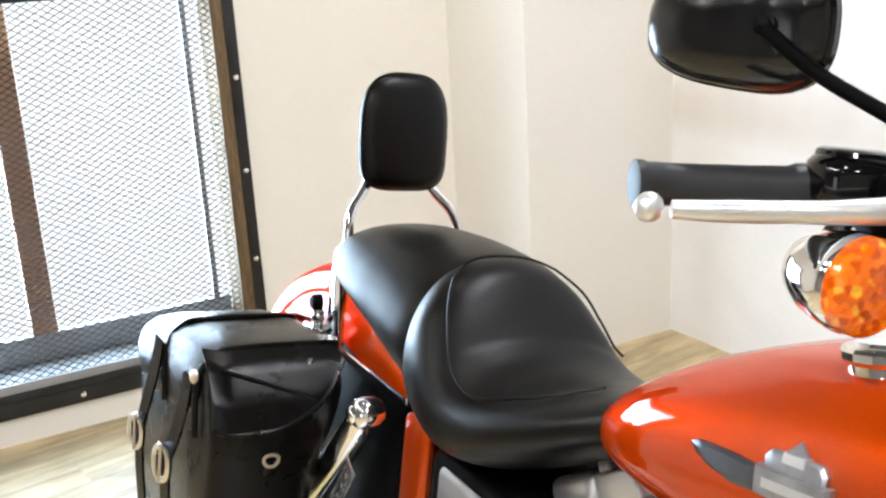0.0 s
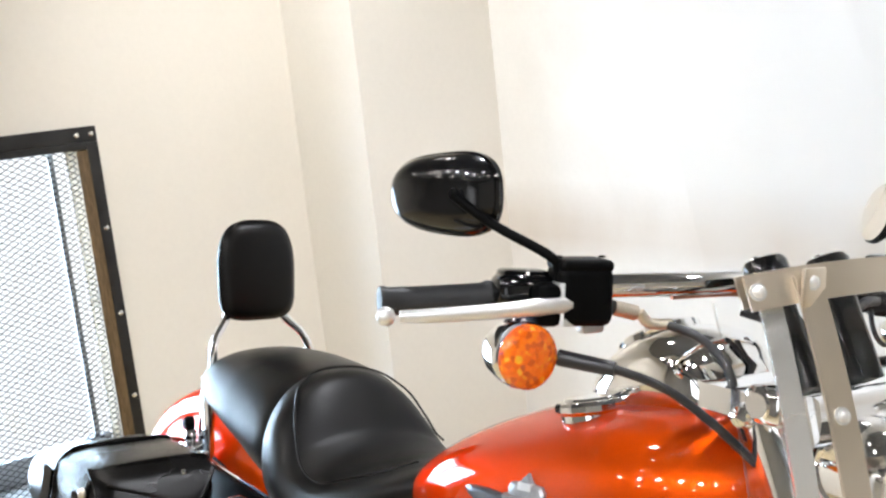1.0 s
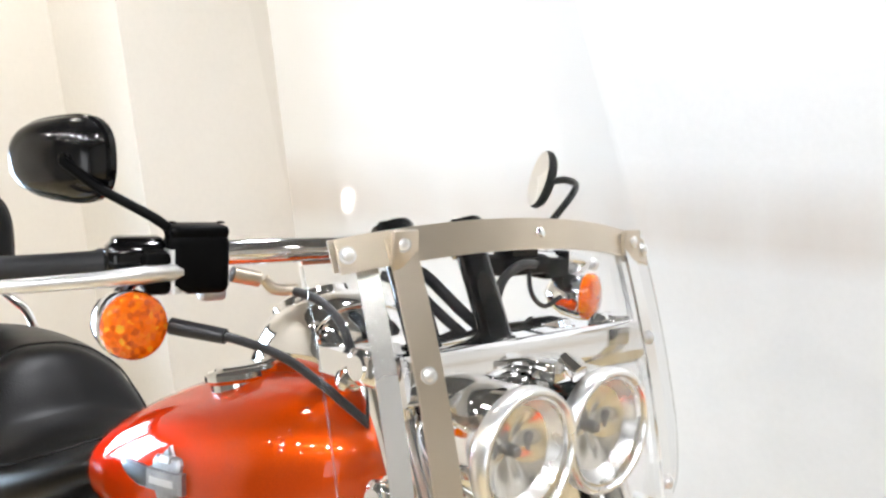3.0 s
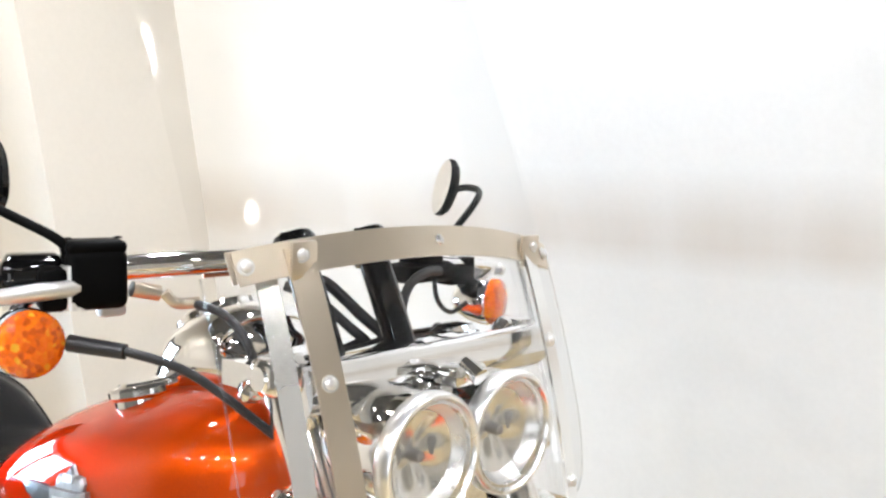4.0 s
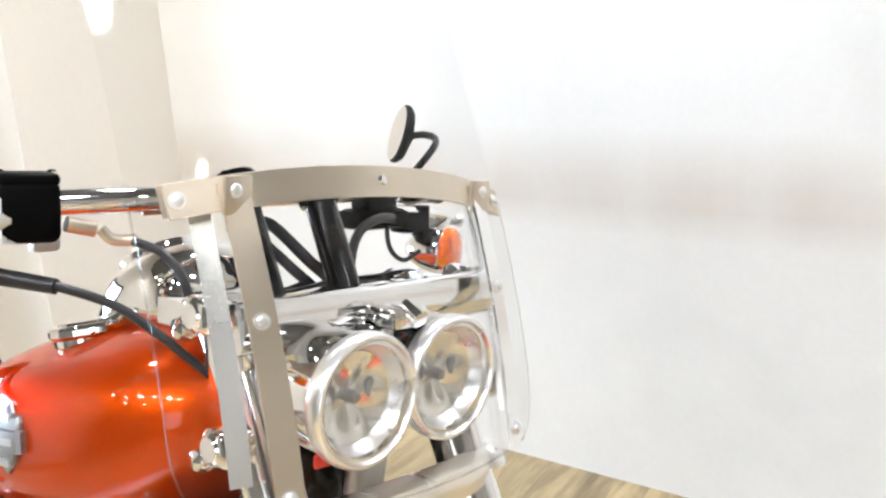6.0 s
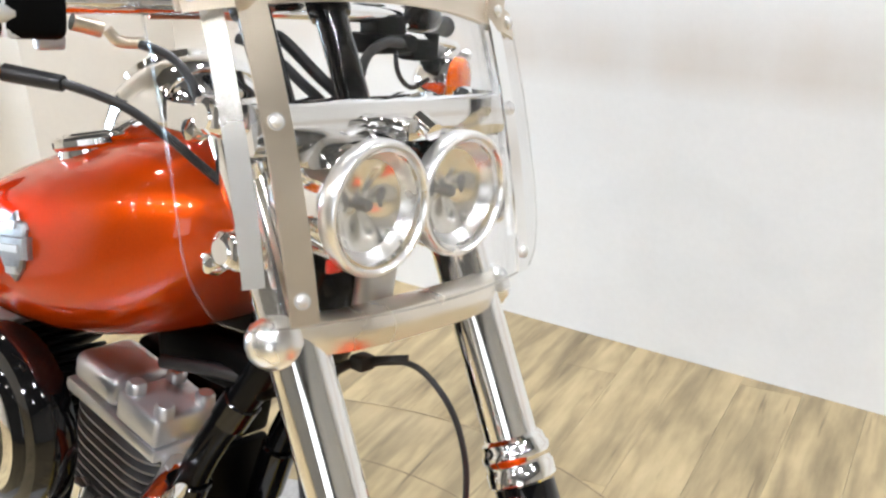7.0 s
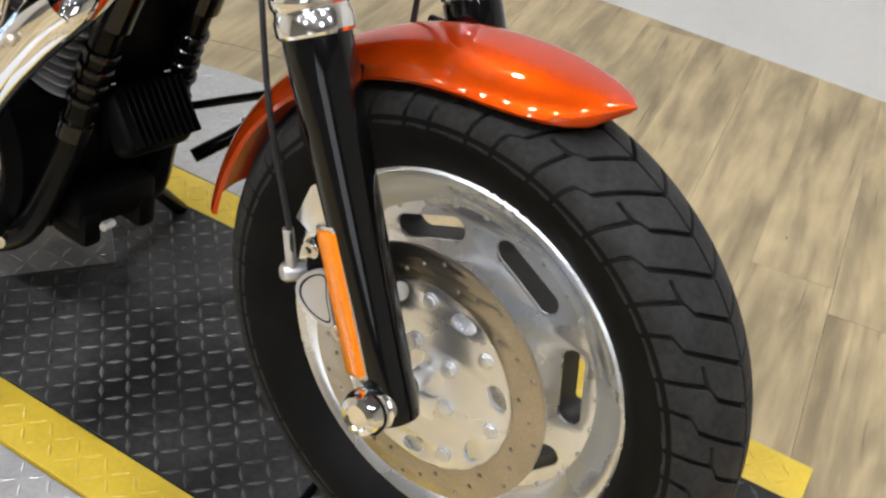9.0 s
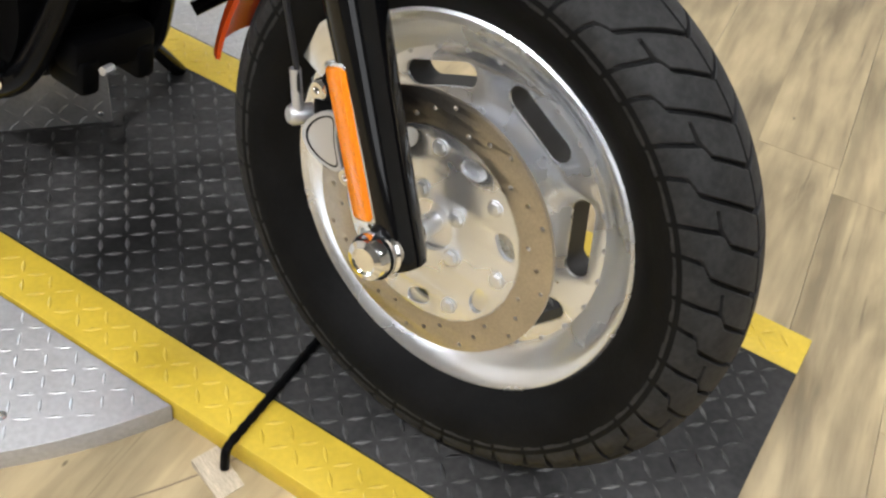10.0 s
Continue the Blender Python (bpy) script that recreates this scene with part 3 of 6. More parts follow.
part("pane", box(X0 - 0.16, (WY0 + WY1) / 2, (zz[0] + zz[1]) / 2, 0.004, WY1 - WY0 - 0.07, zz[1] - zz[0]), M_LENS, win).visible_shadow = False
# expanded metal: rows of zigzag strands that meet at their knuckles
PW, PH, SW = 0.034, 0.0098, 0.0026
sv, sf = [], []
rows = int((WZ1 - WZ0) / (2 * PH)) + 1
cols = int((WY1 - WY0) / PW) + 1
for r in range(rows + 1):
    zc = WZ0 + r * 2 * PH
    for s in (0, 1):
        for c in range(cols):
            for h in (0, 1):
                ya = WY0 + c * PW + h * PW / 2
                yb = ya + PW / 2
                up = (h == 0) == (s == 0)
                za, zb = (zc, zc + PH) if up else (zc + PH, zc)
                if s == 1:
                    za, zb = za - PH, zb - PH
                if max(za, zb) > WZ1 or min(za, zb) < WZ0 or yb > WY1:
                    continue
                o = len(sv)
                for (yy, zq) in ((ya, za), (yb, zb)):
                    sv += [(X0 - 0.012, yy, zq - SW / 2), (X0 - 0.009, yy, zq - SW / 2), (X0 - 0.009, yy, zq + SW / 2), (X0 - 0.012, yy, zq + SW / 2)]
                sf += [(o + 1, o + 5, o + 6, o + 2), (o, o + 3, o + 7, o + 4), (o, o + 4, o + 5, o + 1), (o + 3, o + 2, o + 6, o + 7)]
me = bpy.data.meshes.new("mesh_screen")
me.from_pydata(sv, [], sf)
me.update()
part("mesh_screen", me, M_MESH, win, "black expanded-metal diamond mesh")
for zq in (0.135, 0.428, 0.718, 1.010, 1.324):
    part("screw", bolt((fx + 0.006, WY1 + FO / 2, zq), (1, 0, 0), 0.0085, 0.004), M_CHROME, win)
for i in range(5):
    for zq in (WZ0 - 0.025, WZ1 + 0.025):
        part("screw", bolt((fx + 0.006, 0.02 + 0.27 * i, zq), (1, 0, 0), 0.0085, 0.004), M_CHROME, win)
tagged(part("backdrop_west", box(X0 - 0.75, 0.5, 0.9, 0.02, 4.2, 2.6), M_OUTSIDE, None, "bright hazy daylight outside the window"), category="backdrop", kind="structure")

# ---------------------------------------------------------------- spotlights under the ceiling
spot = thing("spotlight", "small white round ceiling spotlight, switched on", "spotlight", pose(*SPOTS[0][:2], CEIL), "ceiling spotlights")
part("mount", lathe([(0.05, -0.02), (0.055, -0.004), (0.055, 0.0)], 20), M_WHITEWOOD, spot)
part("stem", rod((0, 0, -0.1), (0, 0, -0.018), 0.01), M_WHITEWOOD, spot)
part("housing", lathe([(0.03, -0.095), (0.07, -0.13), (0.088, -0.21), (0.088, -0.235), (0.082, -0.235), (0.078, -0.20)], 24, close=False), M_WHITEWOOD, spot)
part("bulb", lathe([(0.0, -0.225), (0.066, -0.223), (0.074, -0.205), (0.0, -0.2)], 20), M_BULB, spot, "glowing bulb")
for sx, sy, watts in SPOTS[1:]:
    copy_thing(spot, pose(sx, sy, CEIL))

# ---------------------------------------------------------------- turntable and bike platform
PT = 0.045                                # top of the platform
PCX, PCY, PANG = 0.0, 0.886, 3.4          # its middle line
PM = pose(PCX, PCY, 0, 0, 0, PANG)


def lugs(inside, x0, x1, y0, y1, z, pitch=0.0255):
    """Raised tread bars of diamond plate, at right angles by turns, where inside(x, y) holds."""
    v, f = [], []
    nx, ny = int((x1 - x0) / pitch), int((y1 - y0) / pitch)
    for i in range(nx + 1):
        for j in range(ny + 1):
            x, y = x0 + i * pitch, y0 + j * pitch
            if not inside(x, y):
                continue
            a = radians(45 if (i + j) % 2 else -45)
            c, s = math.cos(a), math.sin(a)
            o = len(v)
            hl, hw, ht = 0.0135, 0.0034, 0.0016
            for lx, ly, lz in ((-hl, 0, 0), (0, -hw, 0), (hl, 0, 0), (0, hw, 0), (-hl * 0.45, 0, ht), (hl * 0.45, 0, ht)):
                v.append((x + lx * c - ly * s, y + lx * s + ly * c, z + lz))
            f += [(o, o + 1, o + 4), (o + 1, o + 2, o + 5), (o + 1, o + 5, o + 4), (o + 2, o + 3, o + 5), (o + 3, o, o + 4), (o + 3, o + 4, o + 5)]
    me = bpy.data.meshes.new("lugs")
    me.from_pydata(v, [], f)
    me.update()
    return me


platform = thing("bike_platform", "black diamond-plate bike platform with yellow painted edges", "platform", PM)
PXA, PXB, HB, HI = -2.05, 0.605, 0.310, 0.230
part("deck", box((PXA + PXB) / 2, 0, PT / 2, PXB - PXA, 2 * HI, PT, 0.002), M_BLACKPLATE, platform, "black painted diamond plate")
part("deck_tread", lugs(lambda x, y: abs(y) < HI - 0.008, PXA + 0.02, PXB - 0.01, -HI + 0.01, HI, PT), M_LUG, platform)
for s in (-1, 1):
    yc = s * (HI + HB) / 2
    part("edge_strip", box((PXA + PXB) / 2, yc, PT / 2 - 0.001, PXB - PXA, HB - HI - 0.003, PT - 0.001, 0.002), M_YELLOW, platform, "yellow painted edge strip")
    part("edge_tread", lugs(lambda x, y: HI + 0.008 < abs(y) < HB - 0.006, PXA + 0.02, PXB - 0.01, yc - 0.04, yc + 0.045, PT - 0.001), M_YELLOW, platform)

TC, TR = (-0.650, 0.82), 0.68
RC = (-0.667, 0.86)                       # middle of the boards' ring
turntable = thing("turntable", "round silver diamond-plate turntable in the floor", "turntable", pose(*TC, 0))


def side_cut(sgn):
    """The part of the disc beside the platform: an outline in the disc's own plane."""
    pts = []
    inv = PM.inverted() @ pose(*TC, 0)
    for i in range(1441):
        a = 2 * math.pi * i / 1440
        x, y = TR * math.cos(a), TR * math.sin(a)
        q = inv @ Vector((x, y, 0))
        if sgn * q.y > HB + 0.003:
            pts.append((a, x, y))
    if sgn < 0:
        pts = sorted(pts, key=lambda q: q[0])
    return [(x, y) for _, x, y in pts]


for sgn in (1, -1):
    ol = side_cut(sgn)
    part("disc_half", plate([ol], PT - 0.004, 0.0015, pose(0, 0, (PT - 0.004) / 2)), M_ALUPLATE, turntable, "silver aluminium tread plate")
    inv = PM.inverted() @ pose(*TC, 0)
    part("disc_tread", lugs(lambda x, y: x * x + y * y < (TR - 0.02) ** 2 and sgn * (inv @ Vector((x, y, 0))).y > HB + 0.012, -TR, TR, -TR, TR, PT - 0.0045), M_ALUPLATE, turntable)
for a in (-38, -62, 35, 60, 95, 120):
    q = pose(0, 0, 0, 0, 0, a) @ Vector((TR - 0.05, 0, PT - 0.004))
    part("screw", bolt(q, (0, 0, 1), 0.008, 0.002), M_ALU, turntable)
ringo = plate([ring2(1.04, 120), ring2(0.60, 120, flip=True)], 0.008, 0.001)
tagged(part("trim_ring", ringo, M_OAK, None, "washed oak ring round the turntable", pose(RC[0], RC[1], 0.005, 0, 0, FLOOR_DEG)), category="trim", kind="structure")
ring_ob = bpy.data.objects["trim_ring"]
for rj in (0.80, 1.034):
    part("joint", plate([ring2(rj + 0.0022, 120), ring2(rj, 120, flip=True)], 0.0012, 0, pose(0, 0, 0.0042)), M_GAP, ring_ob)

# a folded tread-plate box that stands under the engine
blk = thing("support_box", "folded silver tread-plate box under the engine", "box", pose(-0.56, 0.80, PT, 0, 0, 52.7))
part("shell", box(-0.045, 0.10, 0.052, 0.34, 0.2, 0.103, 0.003), M_ALUPLATE, blk)
lg = lugs(lambda x, y: True, -0.2, 0.112, -0.042, 0.045, 0.0)
lg.transform(pose(0, -0.0005, 0.052, 90))
part("tread", lg, M_ALUPLATE, blk)
for qz in (0.02, 0.085):
    part("rivet", bolt((0.108, 0.0, qz), (0, -1, 0), 0.005, 0.003), M_CHROME, blk)

# black bar that lies across the yellow edge beside the front wheel
bar = thing("tie_down_bar", "short black ribbed steel bar lying on the platform", "bar")
ba, bb = Vector((0.055, 0.79, PT + 0.006)), Vector((0.085, 0.571, PT + 0.007))
part("shaft", tube([ba + (bb - ba) * i / 24 for i in range(25)], 0.0055, 8, 0, radii=[0.0052 + 0.0012 * (i % 2) for i in range(25)]), M_SATIN, bar)
wedge = thing("wooden_wedge", "small pale wooden wedge under the end of the bar", "wedge", pose(0.085, 0.552, 0.0, 0, 0, -14))
part("wood", loft([[(-0.030, y, 0.0), (0.030, y, 0.0), (0.030, y, 0.010), (-0.030, y, 0.022)] for y in (-0.020, 0.016)]), M_WEDGE, wedge)
part("hook", tube([bb, bb + Vector((0.003, -0.01, -0.004)), bb + Vector((0.004, -0.014, -0.03))], 0.006, 8, 4), M_SATIN, bar)

# ---------------------------------------------------------------- floor
FA = radians(FLOOR_DEG)


def clip(poly, x0, x1, y0, y1):
    for axis, lim, sgn in ((0, x0, 1), (0, x1, -1), (1, y0, 1), (1, y1, -1)):
        out = []
        for i, a in enumerate(poly):
            b = poly[(i + 1) % len(poly)]
            da, db = sgn * (a[axis] - lim), sgn * (b[axis] - lim)
            if da >= 0:
                out.append(a)
            if (da >= 0) != (db >= 0):
                t = da / (da - db)
                out.append((a[0] + t * (b[0] - a[0]), a[1] + t * (b[1] - a[1])))
        poly = out
        if len(poly) < 3:
            return []
    return poly


tagged(part("ground", box((X0 + X1) / 2, (Y0 + Y1) / 2, -0.06, X1 - X0 + 0.3, Y1 - Y0 + 0.3, 0.1), M_GAP, None, "dark subfloor under the boards"), category="floor", kind="structure")
floor = tagged(thing("floor", "washed oak vinyl plank floor", "floor"), kind="structure")

# ---------------------------------------------------------------- the motorcycle
# x forward, y to its left, z up, from the middle of the front wheel; it leans on its stand
BIKE = pose(0.217, 0.797, 0.366, 0, 0, -1.8) @ pose(0, 0, 0, -9.5)
FRONT = BIKE.inverted() @ pose(0.217, 0.797, 0.366, 0, 0, -3.0) @ pose(0, 0, 0, -9.5)
WHEEL = BIKE.inverted() @ pose(0.218, 0.810, 0.366, 0, 0, -3.0) @ pose(0, 0, 0, -7.0)
bike = thing("motorcycle", "candy-orange cruiser motorcycle with black leather seat and windshield", "motorcycle", BIKE)
YAX = Matrix.Rotation(radians(-90), 4, "X")          # z of a lathe onto +y


def fp(name, vf, material, label="", parent=None, sharp=38):
    """A part of the steered front end, or a piece of one."""
    return part(name, vf, material, parent or bike, label, None if parent else FRONT, sharp)


def bp(name, vf, material, label="", parent=None, sharp=38):
    return part(name, vf, material, parent or bike, label, None, sharp)


# ---- wheels


def carcass(R, half, rim):
    """y, r of the tyre's section, from bead to bead; s runs from -1 to 1."""
    def at(s):
        u = abs(s)
        if u < 0.62:
            q = u / 0.62
            y = half * 0.97 * math.sin(q * 1.20) / math.sin(1.20)
            r = R - (R * 0.105) * (1 - math.cos(q * 1.20)) / (1 - math.cos(1.20))
        else:
            q = (u - 0.62) / 0.38
            y = half * (0.97 + 0.06 * math.sin(q * math.pi) - (0.50 if half < 0.08 else 0.38) * q * q)
            r = R * 0.895 - (R * 0.895 - rim) * q
        return math.copysign(y, s), r
    return at


def tyre(R, half, rim, n=120):
    """The rubber ring about y, at the depth of its grooves, with two moulded lines on each wall."""
    at = carcass(R, half, rim)
    M = 61
    v, f = [], []
    for j in range(n):
        a = 2 * math.pi * j / n
        for i in range(M):
            s = -1 + 2 * i / (M - 1)
            y, r = at(s)
            d = 0.0055 if abs(s) < 0.60 else (0.0055 * (0.70 - abs(s)) / 0.10 if abs(s) < 0.70 else 0.0)
            if 0.74 < abs(s) < 0.77 or 0.90 < abs(s) < 0.93:
                d = -0.0012
            v.append(((r - d) * math.cos(a), y, (r - d) * math.sin(a)))
    for j in range(n):
        q = (j + 1) % n
        for i in range(M - 1):
            f.append((j * M + i, j * M + i + 1, q * M + i + 1, q * M + i))
        f.append((j * M + M - 1, j * M, q * M, q * M + M - 1))
    return v, f


def groove(kind, u):
    """Angle in degrees by which a cross groove has wandered at u from the middle of the tread."""
    if kind == "long":
        return float(np.interp(u, (0.0, 0.300, 0.355, 0.675), (0.0, 4.3, 7.0, 10.2)))
    return float(np.interp(u, (0.0, 0.480, 0.530, 0.675), (0.0, 7.0, 10.0, 11.7)))


PITCH = 15.0                              # two cross grooves, one of each kind


def tread_block(R, half, rim, side, low, high, u0=0.014, u1=0.675, cleft=False):
    """One rubber block between two bent cross grooves (kind, angle); cleft: its outer edge is cut half way by a side groove."""
    at = carcass(R, half, rim)
    v, f, rows = [], [], []
    gap = 0.0056 / R
    stations = [(u, 0.0) for u in (0.014, 0.05, 0.10, 0.16, 0.22, 0.27, 0.300, 0.328, 0.355, 0.39, 0.43, 0.48, 0.505, 0.530, 0.57, 0.61, 0.645, 0.675) if u0 <= u <= u1]
    if cleft:
        stations += [(u1 + 0.001, 3.4), (u1 + 0.035, 3.4)]
    for u, lift in stations:
        a0 = radians(low[1] + groove(low[0], u) + lift) + gap / 2
        a1 = radians(high[1] + groove(high[0], u)) - gap / 2
        y, r = at(side * u)
        y0, r0 = y * 0.98, r - 0.0075
        rr = r if u < 0.66 else r - 0.0045
        g1, g2 = a0 + 0.0011 / R, a1 - 0.0011 / R
        top = [g1 + (g2 - g1) * k / 3 for k in range(4)]
        rows.append([(r0, y0, a0), (rr - 0.001, y, a0)] + [(rr, y, q) for q in top] + [(rr - 0.001, y, a1), (r0, y0, a1)])
    n = len(rows[0])
    for row in rows:
        v += [(r * math.cos(a), y, r * math.sin(a)) for r, y, a in row]
    for q in range(len(rows) - 1):
        for k in range(n - 1):
            a = q * n + k
            f.append((a, a + 1, a + n + 1, a + n))
    f.append(tuple(range(n)))
    f.append(tuple((len(rows) - 1) * n + k for k in range(n)))
    return v, f


def slot(ang, r, length, width, n=8, lean=0.0):
    """An oblong hole round angle ang at radius r."""
    pts = []
    half = length / 2 - width / 2
    for s in (1, -1):
        for i in range(n + 1):
            b = -math.pi / 2 + math.pi * i / n
            pts.append((s * (half + width / 2 * math.cos(b)), s * width / 2 * math.sin(b)))
    out = []
    for x, y in pts:
        y += x * lean
        rr = r + y
        aa = ang - x / r
        out.append((rr * math.cos(aa), rr * math.sin(aa)))
    return out


def wheel(parent, R, half, rimr, front=True):
    hw = 0.05 if front else 0.065
    part("tyre", tyre(R, half, rimr + 0.001), M_RUBBER, parent, "black rubber tyre with cut block tread")
    joined = []
    for sd in (-1, 1):
        base = (R, half, rimr - 0.012, sd)
        whole = tread_block(*base, ("short", 28.8), ("long", 36.3))
        inner = tread_block(*base, ("long", 36.3), ("short", 43.8), 0.014, 0.355, True)
        outer = tread_block(*base, ("long", 36.3), ("short", 43.8), 0.386)
        meshes = [mesh(*q, sharp=30) for q in (whole, inner, outer)]
        for i in range(24):
            turn = Matrix.Rotation(-radians(PITCH * (i + (0.5 if sd > 0 else 0.0))), 4, "Y")
            for q, me in zip((whole, inner, outer), meshes):
                if front:
                    part("tread_block", me, M_TREAD, parent, "", turn)
                else:
                    joined.append(moved(q, turn))
    if joined:
        part("tread", join(*joined), M_RUBBER, parent, "", None, 30, "stuff")
    lip = 0.035 if front else 0.055
    half_rim = [(rimr + 0.004, lip - 0.008), (rimr + 0.003, lip - 0.001), (rimr, lip + 0.001), (rimr - 0.005, lip - 0.001), (rimr - 0.012, lip - 0.006),
                (rimr - 0.022, lip * 0.60), (rimr - 0.033, lip * 0.30), (rimr - 0.042, 0.0075)]
    far = half_rim[:4] + [(rimr - 0.009, lip - 0.012), (rimr - 0.010, 0.0063), (rimr - 0.042, 0.0063)]
    outer = far + [(r, -h) for r, h in half_rim[::-1]]
    part("rim", lathe(outer, 96, YAX, close=False), M_TURNED, parent, "polished aluminium rim")
    holes = [slot(radians(65 + 360 / 7 * i), 0.1445, 0.092, 0.029, lean=-0.06)[::-1] for i in range(7)]
    pm = Matrix.Rotation(radians(90), 4, "X")
    part("wheel_disc", plate([ring2(rimr - 0.038, 96), *holes], 0.0045, 0.0009, Matrix.Translation((0, -0.0035, 0)) @ pm), M_TURNED, parent, "polished slotted wheel disc")
    # dark ring added behind the slots to stand in for shade inside the rim
    part("slot_shade_ring", lathe([(rimr - 0.0135, 0.008), (rimr - 0.0125, lip - 0.012)], 72, YAX, close=False), M_SATIN, parent)
    # slot walls coloured near black for the shade in these deep openings
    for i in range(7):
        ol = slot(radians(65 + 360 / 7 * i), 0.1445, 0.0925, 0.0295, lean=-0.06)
        part("slot_wall", loft([[(x, y, z) for x, z in ol] for y in (-0.0045, 0.036)], cap=False), M_SLOT, parent, "cast wall of the slot, coloured near black for the shade inside")
    part("hub", lathe([(0.028, -0.062), (0.04, -0.06), (0.046, -0.05), (0.05, -0.03), (0.056, -0.008), (0.056, 0.008), (0.05, 0.03), (0.046, 0.05), (0.04, 0.06), (0.028, 0.062)], 32, YAX), M_ALU, parent)
    for i in range(28):
        a = 2 * math.pi * i / 28
        part("rivet", bolt((0.1705 * math.cos(a), -0.0055, 0.1705 * math.sin(a)), (0, -1, 0), 0.0036, 0.0026, 8), M_CAST, parent)
    for s in ((-1,) if front else (1,)):
        holes = []
        for i in range(36):
            a = 2 * math.pi * i / 36
            rr = (0.1405, 0.131, 0.121)[i % 3]
            holes.append(ring2(0.0033, 8, rr * math.cos(a), rr * math.sin(a), True))
        pm = Matrix.Translation((0, s * 0.067, 0)) @ Matrix.Rotation(radians(90), 4, "X")
        d = part("brake_disc", plate([ring2(0.148, 90), ring2(0.110, 72, flip=True), *holes], 0.005, 0.0006, pm), M_ROTOR, parent, "drilled brown steel brake disc")
        holes = [slot(radians(17 + 360 / 7 * i), 0.094, 0.030, 0.022, lean=0.25)[::-1] for i in range(7)]
        pm = Matrix.Translation((0, s * 0.0665, 0)) @ Matrix.Rotation(radians(90), 4, "X")
        part("disc_carrier", plate([ring2(0.112, 72), *holes, ring2(0.030, 32, flip=True)], 0.006, 0.001, pm), M_TURNED, d, "polished aluminium carrier")
        for i in range(7):
            a = radians(42.5 + 360 / 7 * i)
            part("carrier_bolt", hexhead((0.093 * math.cos(a), s * 0.070, 0.093 * math.sin(a)), (0, s, 0), 0.0072, 0.005), M_LEVER, d)
        for i in range(5):
            a = radians(42 + 72 * i)
            part("hub_bolt", hexhead((0.041 * math.cos(a), s * 0.070, 0.041 * math.sin(a)), (0, s, 0), 0.008, 0.007), M_LEVER, d)


fw = part("front_wheel", lathe([(0.012, -0.118), (0.012, 0.118)], 16, YAX), M_ALU, bike, "polished slotted front wheel with a drilled brake disc", WHEEL)
wheel(fw, 0.321, 0.066, 0.213)
rw = part("rear_wheel", lathe([(0.012, -0.14), (0.012, 0.14)], 16, YAX), M_ALU, bike, "rear wheel with wide black tyre", pose(-1.62, 0, 0.009))
wheel(rw, 0.330, 0.088, 0.213, False)

# ---- front fork: x = 0.015 - 0.488 z along its legs
FK = 0.488


def fk(z, y, dx=0.0):
    return Vector((0.015 - FK * z + dx, y, z))


